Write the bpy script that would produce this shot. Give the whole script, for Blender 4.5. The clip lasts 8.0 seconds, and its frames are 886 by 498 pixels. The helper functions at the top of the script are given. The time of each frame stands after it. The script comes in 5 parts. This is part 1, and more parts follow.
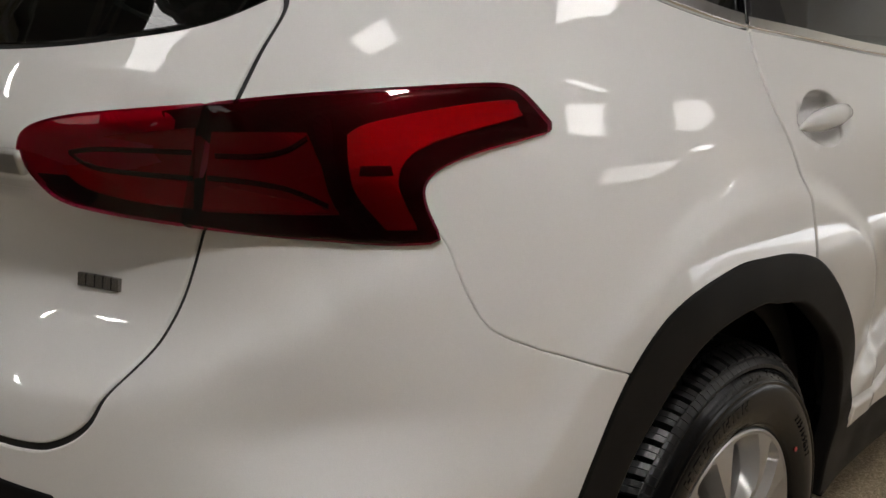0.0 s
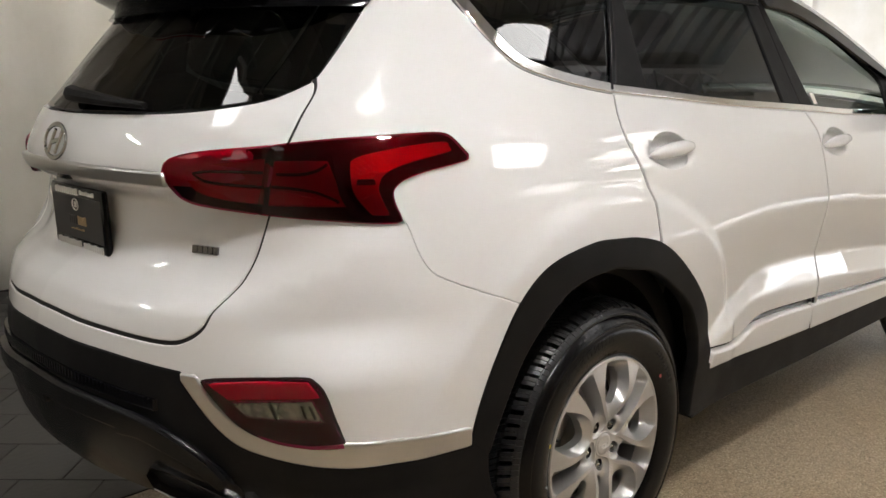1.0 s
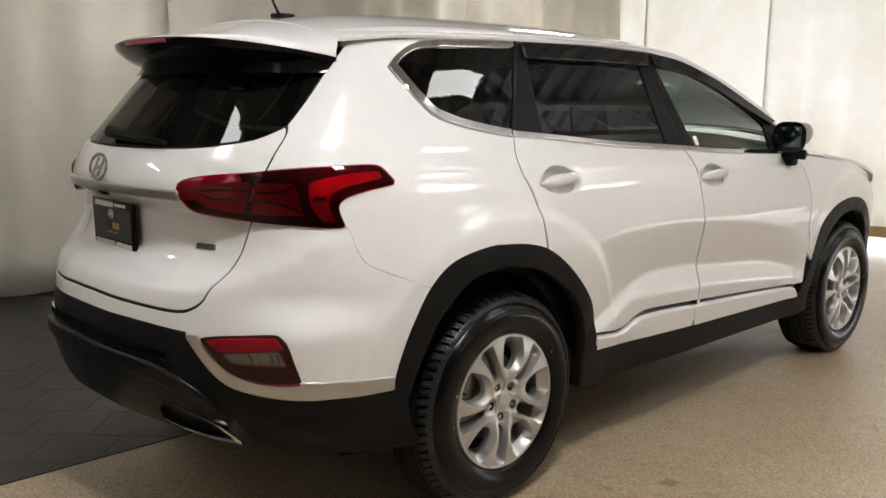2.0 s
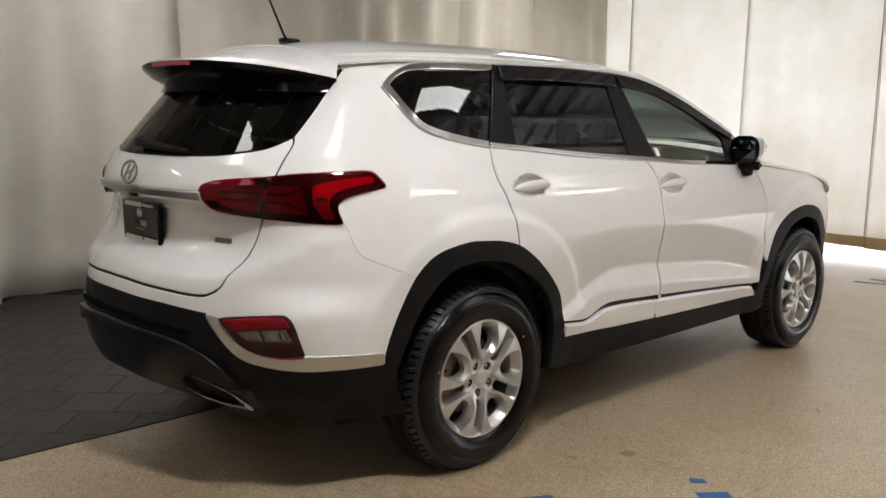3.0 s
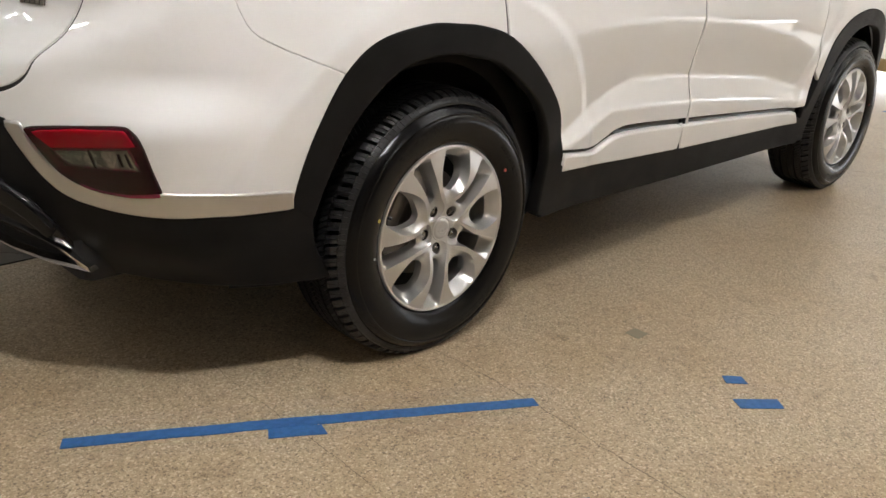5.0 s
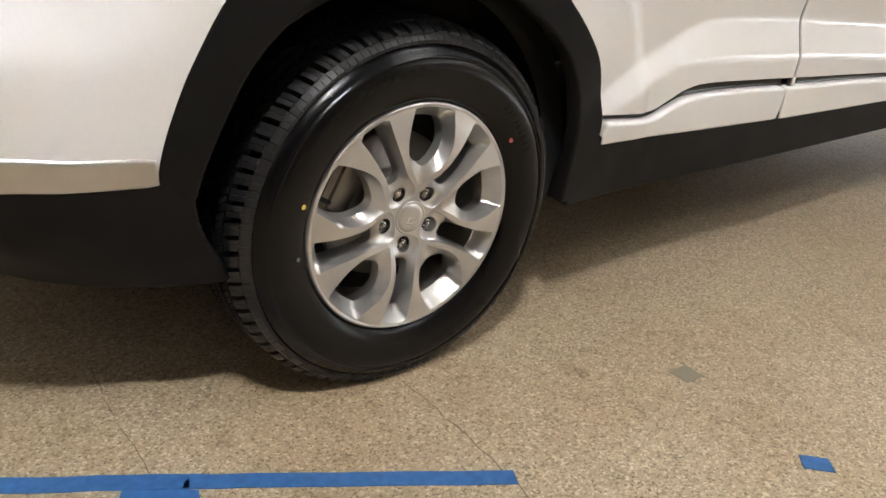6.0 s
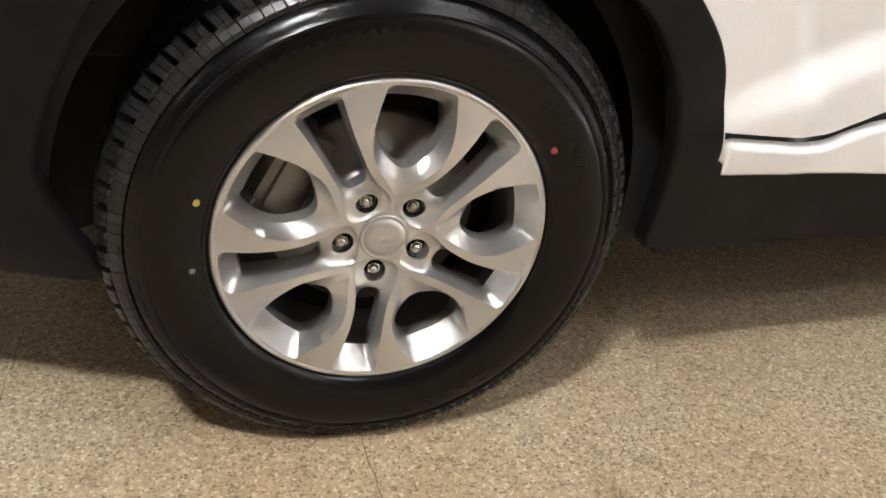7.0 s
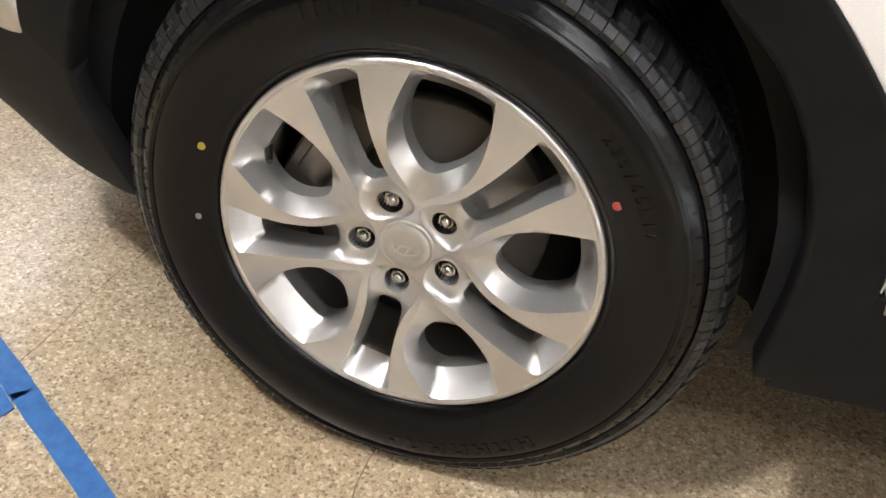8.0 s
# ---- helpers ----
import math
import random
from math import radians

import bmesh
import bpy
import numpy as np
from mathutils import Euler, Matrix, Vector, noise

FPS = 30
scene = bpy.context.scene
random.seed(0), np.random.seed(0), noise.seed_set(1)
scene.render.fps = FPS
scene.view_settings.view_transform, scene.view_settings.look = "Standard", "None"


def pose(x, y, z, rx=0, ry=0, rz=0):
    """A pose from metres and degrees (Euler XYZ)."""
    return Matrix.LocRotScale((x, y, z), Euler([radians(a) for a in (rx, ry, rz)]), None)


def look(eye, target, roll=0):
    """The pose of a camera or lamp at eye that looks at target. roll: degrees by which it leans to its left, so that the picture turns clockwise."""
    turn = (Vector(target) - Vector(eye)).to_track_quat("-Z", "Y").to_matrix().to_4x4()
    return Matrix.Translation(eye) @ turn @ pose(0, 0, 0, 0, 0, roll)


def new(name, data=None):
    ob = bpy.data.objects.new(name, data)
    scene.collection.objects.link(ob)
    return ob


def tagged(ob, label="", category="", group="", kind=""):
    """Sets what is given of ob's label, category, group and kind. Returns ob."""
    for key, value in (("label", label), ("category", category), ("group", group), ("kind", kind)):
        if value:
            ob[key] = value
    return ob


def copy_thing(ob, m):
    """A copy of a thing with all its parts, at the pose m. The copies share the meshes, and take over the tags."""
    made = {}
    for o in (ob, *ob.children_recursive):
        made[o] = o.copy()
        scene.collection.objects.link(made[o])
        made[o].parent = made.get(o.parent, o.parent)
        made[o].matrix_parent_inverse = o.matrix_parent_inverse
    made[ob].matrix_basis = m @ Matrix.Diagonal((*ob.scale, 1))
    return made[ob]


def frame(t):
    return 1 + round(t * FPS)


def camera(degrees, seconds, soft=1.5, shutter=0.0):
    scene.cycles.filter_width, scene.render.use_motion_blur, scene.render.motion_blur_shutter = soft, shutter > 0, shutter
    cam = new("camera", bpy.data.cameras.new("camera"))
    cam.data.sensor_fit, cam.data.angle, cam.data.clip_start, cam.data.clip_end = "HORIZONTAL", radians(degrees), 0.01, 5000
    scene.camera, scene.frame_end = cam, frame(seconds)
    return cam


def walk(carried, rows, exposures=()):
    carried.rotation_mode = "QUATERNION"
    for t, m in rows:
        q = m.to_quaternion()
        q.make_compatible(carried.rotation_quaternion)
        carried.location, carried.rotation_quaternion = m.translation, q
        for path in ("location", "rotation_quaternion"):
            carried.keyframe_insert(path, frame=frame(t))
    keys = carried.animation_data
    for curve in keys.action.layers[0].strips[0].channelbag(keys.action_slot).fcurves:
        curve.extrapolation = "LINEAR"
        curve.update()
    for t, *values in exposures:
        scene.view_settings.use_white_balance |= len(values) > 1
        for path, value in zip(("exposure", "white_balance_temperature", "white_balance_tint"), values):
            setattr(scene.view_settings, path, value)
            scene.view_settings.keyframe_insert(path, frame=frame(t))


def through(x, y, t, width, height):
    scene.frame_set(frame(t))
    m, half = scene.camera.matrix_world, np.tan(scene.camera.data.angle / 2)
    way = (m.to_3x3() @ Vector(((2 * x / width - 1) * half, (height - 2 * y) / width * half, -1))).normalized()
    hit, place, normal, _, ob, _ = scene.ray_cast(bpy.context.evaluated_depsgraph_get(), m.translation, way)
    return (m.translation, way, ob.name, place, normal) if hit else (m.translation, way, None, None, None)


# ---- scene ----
cam = camera(53.7, 8.0)
PATH = [
    (0, (-1.29, -1.508, 1.222), (0.09, -0.138, 0.752), 0.4),
    (0.5, (-1.491, -1.825, 1.27), (-0.155, -0.412, 0.804), -0.3),
    (1, (-1.757, -2.134, 1.29), (-0.395, -0.724, 0.896), -0.2),
    (1.5, (-1.926, -2.481, 1.326), (-0.564, -1.06, 0.974), 0.4),
    (3, (-2.387, -3.16, 1.368), (-1.016, -1.737, 1.062), 0.9),
    (3.5, (-2.349, -3.122, 1.338), (-0.982, -1.706, 0.986), 2.2),
    (4, (-2.185, -2.862, 1.28), (-0.801, -1.486, 0.841), 3.3),
    (4.5, (-1.93, -2.643, 1.206), (-0.538, -1.331, 0.623), 2.9),
    (5, (-1.612, -2.439, 1.143), (-0.253, -1.156, 0.432), 3.9),
    (6.5, (-0.599, -2.027, 0.978), (0.329, -0.509, 0.065), 6.1),
    (7, (-0.275, -1.908, 0.956), (0.311, -0.285, -0.056), 7.0),
    (7.5, (0.023, -1.848, 0.972), (0.103, -0.186, -0.137), 6.8),
    (8, (0.214, -1.704, 0.945), (-0.126, -0.109, -0.213), 8.2),
]
EXPOSURES = [(0, -.9, 6500, 10), (.5, -.32, 6450, 10), (1, -.12, 6450, 10), (1.5, -.08, 6450, 10), (3, -.2, 6400, 10), (4.5, -.1, 6450, 10), (5, .06, 6450, 10), (6.5, .48, 6300, 10), (7, .68, 6300, 10), (8, .88, 6200, 10)]
walk(cam, [(t, look(eye, target, roll)) for t, eye, target, roll in PATH], EXPOSURES)

# ---- light ----
world = bpy.data.worlds.new("world")
scene.world = world
world.use_nodes = True
world.node_tree.nodes["Background"].inputs[0].default_value = (.9, .95, 1, 1)
world.node_tree.nodes["Background"].inputs[1].default_value = 0.6

# ---- materials ----
def material(name, base, rough=.5, metal=0.0, coat=0.0, spec=.5):
    """A principled material; returns it with its nodes, links and shader node."""
    m = bpy.data.materials.new(name)
    m.use_nodes = True
    nt = m.node_tree
    b = nt.nodes["Principled BSDF"]
    b.inputs["Base Color"].default_value = (*base, 1)
    b.inputs["Roughness"].default_value = rough
    b.inputs["Metallic"].default_value = metal
    b.inputs["Coat Weight"].default_value = coat
    b.inputs["Coat Roughness"].default_value = .03
    b.inputs["Specular IOR Level"].default_value = spec
    return m, nt, b


def place(nt):
    return nt.nodes.new("ShaderNodeNewGeometry").outputs["Position"]


def noise_tex(nt, scale, detail=3, rough=.5, vec=None):
    n = nt.nodes.new("ShaderNodeTexNoise")
    n.inputs["Scale"].default_value, n.inputs["Detail"].default_value, n.inputs["Roughness"].default_value = scale, detail, rough
    nt.links.new(vec or place(nt), n.inputs["Vector"])
    return n.outputs["Fac"]


def mapped(nt, fac, stops):
    """A colour ramp over fac; stops are (place, (r, g, b))."""
    r = nt.nodes.new("ShaderNodeValToRGB")
    while len(r.color_ramp.elements) < len(stops):
        r.color_ramp.elements.new(.5)
    for e, (p, c) in zip(r.color_ramp.elements, stops):
        e.position, e.color = p, (*c, 1)
    nt.links.new(fac, r.inputs["Fac"])
    return r.outputs["Color"]


def mixed(nt, fac, a, b, mode="MIX"):
    n = nt.nodes.new("ShaderNodeMix")
    n.data_type, n.blend_type = "RGBA", mode
    for k, v in ((0, fac), (6, a), (7, b)):
        if isinstance(v, (int, float)):
            n.inputs[k].default_value = v
        elif isinstance(v, tuple):
            n.inputs[k].default_value = (*v, 1)
        else:
            nt.links.new(v, n.inputs[k])
    return n.outputs[2]


def bumped(nt, b, height, strength, distance):
    n = nt.nodes.new("ShaderNodeBump")
    n.inputs["Strength"].default_value, n.inputs["Distance"].default_value = strength, distance
    nt.links.new(height, n.inputs["Height"])
    nt.links.new(n.outputs["Normal"], b.inputs["Normal"])


def rough_by(nt, b, fac, lo, hi):
    n = nt.nodes.new("ShaderNodeMapRange")
    n.inputs["To Min"].default_value, n.inputs["To Max"].default_value = lo, hi
    nt.links.new(fac, n.inputs["Value"])
    nt.links.new(n.outputs["Result"], b.inputs["Roughness"])


def paint_mat():
    m, nt, b = material("pearl_white_paint", (.78, .77, .755), .42, 0, 1.0, .22)
    b.inputs["Coat Roughness"].default_value = .012
    c = mapped(nt, noise_tex(nt, 900, 2), [(.3, (.76, .75, .735)), (.7, (.81, .80, .785))])
    nt.links.new(c, b.inputs["Base Color"])
    return m


def plastic_mat():
    m, nt, b = material("black_grained_plastic", (.007, .007, .0075), .5, spec=.14)
    n = noise_tex(nt, 1400, 2)
    bumped(nt, b, n, .25, .0006)
    rough_by(nt, b, noise_tex(nt, 9, 4), .42, .62)
    nt.links.new(mapped(nt, noise_tex(nt, 14, 5), [(.3, (.0045, .0045, .005)), (.75, (.009, .0088, .0088))]), b.inputs["Base Color"])
    return m


def glass_mat(name, tint):
    """A clear or tinted pane: what lies behind it, coloured, under its mirror gloss."""
    m, nt, b = material(name, (1, 1, 1))
    nt.nodes.remove(b)
    t, g, f, x = (nt.nodes.new("ShaderNode" + k) for k in ("BsdfTransparent", "BsdfGlossy", "Fresnel", "MixShader"))
    t.inputs["Color"].default_value = (*tint, 1)
    g.inputs["Roughness"].default_value = .005
    f.inputs["IOR"].default_value = 1.52
    nt.links.new(f.outputs[0], x.inputs[0])
    nt.links.new(t.outputs[0], x.inputs[1])
    nt.links.new(g.outputs[0], x.inputs[2])
    nt.links.new(x.outputs[0], nt.nodes["Material Output"].inputs["Surface"])
    return m


def rubber_mat():
    m, nt, b = material("tyre_rubber", (.0024, .0024, .0028), .2, spec=.26)
    rough_by(nt, b, noise_tex(nt, 30, 4), .15, .28)
    bumped(nt, b, noise_tex(nt, 500, 3), .15, .0008)
    return m


def alloy_mat():
    m, nt, b = material("silver_alloy", (.52, .51, .495), .3, .80, .35)
    rough_by(nt, b, noise_tex(nt, 40, 4), .27, .36)
    nt.links.new(mapped(nt, noise_tex(nt, 7, 4), [(.3, (.50, .49, .475)), (.7, (.58, .57, .555))]), b.inputs["Base Color"])
    return m


def floor_mat():
    """Worn, sealed terrazzo: beige ground with pale and dark chips and brown stains."""
    m, nt, b = material("speckled_terrazzo", (.33, .27, .19), .35)
    p = place(nt)
    v = nt.nodes.new("ShaderNodeTexVoronoi")
    v.inputs["Scale"].default_value = 205
    nt.links.new(p, v.inputs["Vector"])
    sep = nt.nodes.new("ShaderNodeSeparateColor")
    nt.links.new(v.outputs["Color"], sep.inputs[0])
    chips = mapped(nt, sep.outputs[0], [(0, (.07, .05, .03)), (.09, (.16, .12, .078)), (.2, (.33, .262, .182)), (.5, (.42, .345, .247)), (.78, (.50, .42, .31)), (.92, (.68, .60, .475)), (1, (.82, .75, .62))])
    fine = mapped(nt, noise_tex(nt, 300, 4, .7), [(.36, (.13, .10, .065)), (.47, (.37, .305, .215)), (.62, (.58, .50, .385))])
    c = mixed(nt, .45, chips, fine)
    c = mixed(nt, 1.0, c, (1.03, .98, .90), "MULTIPLY")
    speck = nt.nodes.new("ShaderNodeTexVoronoi")
    speck.inputs["Scale"].default_value = 75
    nt.links.new(p, speck.inputs["Vector"])
    dots = mapped(nt, speck.outputs["Distance"], [(.10, (.32, .27, .22)), (.20, (1, 1, 1))])
    c = mixed(nt, .75, c, dots, "MULTIPLY")
    stain = mapped(nt, noise_tex(nt, 1.3, 6, .6), [(.32, (.76, .69, .60)), (.55, (1, 1, 1))])
    c = mixed(nt, .8, c, stain, "MULTIPLY")
    dirt = mapped(nt, noise_tex(nt, 7, 8, .75), [(.30, (.50, .45, .40)), (.43, (1, 1, 1))])
    c = mixed(nt, .7, c, dirt, "MULTIPLY")
    pits = mapped(nt, noise_tex(nt, 130, 2, .6), [(.36, (.28, .24, .20)), (.44, (1, 1, 1))])
    where = mapped(nt, noise_tex(nt, 2.6, 5, .6), [(.50, (0, 0, 0)), (.66, (.9, .9, .9))])
    c = mixed(nt, where, c, mixed(nt, 1.0, c, pits, "MULTIPLY"))
    nt.links.new(c, b.inputs["Base Color"])
    rough_by(nt, b, noise_tex(nt, 3, 6), .22, .42)
    bumped(nt, b, noise_tex(nt, 200, 3), .12, .001)
    return m


def slate_mat():
    m, nt, b = material("dark_slate_tile", (.03, .03, .03), .4)
    info = nt.nodes.new("ShaderNodeObjectInfo")
    n = noise_tex(nt, 9, 6, .65)
    c = mapped(nt, n, [(.3, (.007, .0066, .0064)), (.7, (.026, .0245, .0225))])
    c = mixed(nt, 1.0, c, mapped(nt, info.outputs["Random"], [(0, (.7, .7, .7)), (1, (1.4, 1.35, 1.3))]), "MULTIPLY")
    nt.links.new(c, b.inputs["Base Color"])
    rough_by(nt, b, n, .3, .55)
    bumped(nt, b, noise_tex(nt, 40, 5), .3, .003)
    return m


def cloth_mat(name, a, c, through, hem=0.0):
    m, nt, b = material(name, a, .9, spec=.1)
    n = mapped(nt, noise_tex(nt, 1.6, 6, .6), [(.3, a), (.7, c)])
    n = mixed(nt, .12, n, mapped(nt, noise_tex(nt, 5, 5, .7), [(.35, (.80, .76, .68)), (.55, (1, 1, 1))]), "MULTIPLY")
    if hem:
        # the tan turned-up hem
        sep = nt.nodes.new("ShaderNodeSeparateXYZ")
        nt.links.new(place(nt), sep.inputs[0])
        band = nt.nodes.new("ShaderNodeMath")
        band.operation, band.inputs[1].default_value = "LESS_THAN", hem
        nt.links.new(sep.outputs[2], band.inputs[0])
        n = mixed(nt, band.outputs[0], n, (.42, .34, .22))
    nt.links.new(n, b.inputs["Base Color"])
    bumped(nt, b, noise_tex(nt, 300, 2), .2, .001)
    t, x = nt.nodes.new("ShaderNodeBsdfTranslucent"), nt.nodes.new("ShaderNodeMixShader")
    nt.links.new(n, t.inputs["Color"])
    x.inputs[0].default_value = through
    nt.links.new(b.outputs[0], x.inputs[1])
    nt.links.new(t.outputs[0], x.inputs[2])
    nt.links.new(x.outputs[0], nt.nodes["Material Output"].inputs["Surface"])
    return m


def tape_mat():
    m, nt, b = material("blue_masking_tape", (.03, .11, .30), .6)
    nt.links.new(mapped(nt, noise_tex(nt, 60, 4), [(.3, (.025, .10, .27)), (.7, (.04, .14, .36))]), b.inputs["Base Color"])
    return m


def glow_mat(name, colour, strength):
    m, nt, b = material(name, (.8, .8, .8))
    b.inputs["Emission Color"].default_value = (*colour, 1)
    b.inputs["Emission Strength"].default_value = strength
    return m


PAINT, PLASTIC, RUBBER, ALLOY = paint_mat(), plastic_mat(), rubber_mat(), alloy_mat()
# lighter base than the sidewall: light caught by the blocks, put into the colour
TREAD = material("lit_tread_rubber", (.013, .013, .0135), .36, spec=.4)[0]
GLOSS = material("gloss_black_trim", (.004, .004, .005), .10, 0, 0, .25)[0]
DARK = material("dark_underside", (.012, .012, .013), .8)[0]
CHROME = material("polished_chrome", (.75, .74, .72), .08, 1)[0]
SATIN = material("satin_silver_trim", (.55, .54, .52), .32, .9)[0]
TINT, CLEAR, RED_LENS, CLEAR_LENS = glass_mat("privacy_glass", (.058, .074, .074)), glass_mat("green_tinted_glass", (.62, .72, .68)), glass_mat("red_lens", (.70, .012, .11)), glass_mat("clear_lens", (.9, .9, .9))
RED = material("red_reflector", (.80, .03, .11), .25, 0, .5)[0]
RED_DEEP = material("dark_red_housing", (.022, .002, .004), .35, 0, 0, .2)[0]
STEEL = material("brake_steel", (.07, .064, .06), .55, .7)[0]
SEAT = material("beige_seat_leather", (.33, .27, .20), .5)[0]
CABIN = material("dark_cabin_plastic", (.02, .02, .02), .7)[0]
FLOOR, SLATE, TAPE = floor_mat(), slate_mat(), tape_mat()
CLOTH = cloth_mat("cream_drape_cloth", (.70, .655, .56), (.79, .755, .67), .10)
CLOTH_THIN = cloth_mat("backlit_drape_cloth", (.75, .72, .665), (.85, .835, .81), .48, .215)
GROUT = material("dark_grout", (.022, .02, .019), .8)[0]
def spline(points):
    """A smooth curve through (t, value) pairs, without overshoot; flat-sloped beyond both ends."""
    ts, vs = [p[0] for p in points], [p[1] for p in points]
    n = len(ts)
    d = [(vs[i + 1] - vs[i]) / (ts[i + 1] - ts[i]) for i in range(n - 1)]
    m = [d[0]] + [0 if d[i - 1] * d[i] <= 0 else 2 * d[i - 1] * d[i] / (d[i - 1] + d[i]) for i in range(1, n - 1)] + [d[-1]]

    def value(t):
        if t <= ts[0]:
            return vs[0] + m[0] * (t - ts[0])
        if t >= ts[-1]:
            return vs[-1] + m[-1] * (t - ts[-1])
        lo, hi = 0, n - 1
        while hi - lo > 1:
            mid = (lo + hi) // 2
            if ts[mid] <= t:
                lo = mid
            else:
                hi = mid
        h = ts[lo + 1] - ts[lo]
        s = (t - ts[lo]) / h
        return ((1 + 2 * s) * (1 - s) ** 2 * vs[lo] + s * (1 - s) ** 2 * h * m[lo]
                + s * s * (3 - 2 * s) * vs[lo + 1] + s * s * (s - 1) * h * m[lo + 1])
    return value


def ramp(a, b, t):
    """0 at a, 1 at b, eased."""
    s = min(1, max(0, (t - a) / (b - a)))
    return s * s * (3 - 2 * s)


# plan of the right half: u runs from the tail's middle round the corner and forward along the side
PLAN = [(0, -.955, 0), (.16, -.946, -.16), (.32, -.914, -.32), (.48, -.862, -.47), (.64, -.786, -.61), (.79, -.695, -.735), (.92, -.590, -.826),
        (1.04, -.475, -.885), (1.17, -.345, -.920), (1.4, -.115, -.940), (1.7, .185, -.943), (3.9, 2.385, -.943), (4.3, 2.78, -.935), (4.62, 3.09, -.90),
        (4.9, 3.345, -.80), (5.15, 3.53, -.62), (5.45, 3.65, -.33), (5.8, 3.69, 0)]
plan_x = spline([(p[0], p[1]) for p in PLAN])
plan_y = spline([(p[0], p[2]) for p in PLAN])
# how far the tail stands back from the plan, by height
tail_x = spline([(.20, .10), (.33, -.015), (.45, -.085), (.56, -.105), (.66, -.10), (.74, -.088), (.80, -.065), (.87, .020), (.93, .045), (1.02, .050), (1.05, .0), (1.062, -.008),
                 (1.09, -.015), (1.14, 0), (1.19, .03), (1.3, .12), (1.5, .30), (1.62, .43)])
corner_x = spline([(.20, .10), (.33, .0), (.45, -.06), (.56, -.08), (.66, -.085), (.80, -.06), (.90, -.03), (1.02, -.01), (1.14, .0), (1.19, .02), (1.3, .11), (1.5, .28), (1.62, .40)])
# half width by height, against the plan's
wide = spline([(.18, .945), (.30, .965), (.42, .972), (.50, .977), (.60, .983), (.75, .994), (.86, 1.0), (.92, .993), (1.0, .976), (1.06, .957), (1.10, .939), (1.14, .918), (1.19, .891),
               (1.25, .859), (1.35, .806), (1.5, .727), (1.58, .684), (1.66, .62)])
crest_z = spline([(.25, .79), (.40, .842), (.64, .884), (.85, .894), (1.16, .878), (1.69, .818), (2.0, .758), (2.26, .668)])
ledge_z = spline([(.55, .59), (.66, .632), (.76, .672), (.86, .692), (1.06, .688), (1.24, .674), (1.78, .626), (2.08, .566)])
foot_z = spline([(.55, .575), (.645, .605), (1.23, .578), (2.12, .506)])


def fold(z, crest, ledge, foot):
    """The doors' section: in from the crest to the ledge, out again to the foot."""
    foot = min(foot, ledge - .055)
    if z > crest:
        return 0
    if z > ledge:
        return -.030 * (crest - z) / (crest - ledge)
    if z > foot:
        return -.030 + .024 * (ledge - z) / (ledge - foot)
    return -.006 - .06 * (foot - z)


def relief(x, z):
    """The side's sculpture: how far it stands proud of the plain section."""
    d = 0
    for wx in (0, 2.765):
        r = math.hypot(x - wx, z - .355)
        d += .013 * (1 - ramp(.625, .675, r)) * ramp(.36, .56, z)
    k = ramp(.34, .60, x) * (1 - ramp(2.05, 2.3, x))
    if k > 0 and z < .93:
        c, l, g = crest_z(x), ledge_z(x), foot_z(x)
        d += k * sum(fold(z + o, c, l, g) for o in (-.009, -.0045, 0, .0045, .009)) / 5
    for hx, hz in ((.285, 1.085), (1.312, 1.052)):
        d -= .016 * (1 - ramp(.55, 1.0, math.hypot((x - hx) / .125, (z - hz) / .042)))
    d += .0024 * max(0, 1 - abs(z - shoulder_z(x)) / .04) ** 1.5 * (1 - ramp(2.2, 2.6, x))
    return d


# creases of the tail, in plan run and height: round the bumper up to the lamp, and from the rear window down to the lamp
LOW_CREASE = [(-.1, .800), (.30, .805), (.45, .812), (.56, .824), (.65, .846), (.73, .868), (.78, .884), (.82, .904), (.855, .935), (.872, .968), (.876, 1.01)]
HIGH_CREASE = [(.26, 1.212), (.40, 1.196), (.556, 1.176), (.65, 1.158), (.715, 1.142)]
shoulder_z = spline([(-.45, 1.157), (.1, 1.150), (.5, 1.122), (1.2, 1.092), (2.2, 1.052)])


def ridge(u, z, line, above, below, soft):
    """1 on the crease, falling to 0 at the two distances on its sides."""
    best, side = 9.0, 1
    for (a, b), (c, d) in zip(line, line[1:]):
        e, f = c - a, d - b
        t = min(1, max(0, ((u - a) * e + (z - b) * f) / (e * e + f * f)))
        p, q = u - a - t * e, z - b - t * f
        h = p * p + q * q
        if h < best:
            best, side = h, e * q - f * p
    h = math.sqrt(best + soft * soft) - soft
    t = max(0, 1 - h / (above if side > 0 else below))
    return t * t * (1.6 - .6 * t)


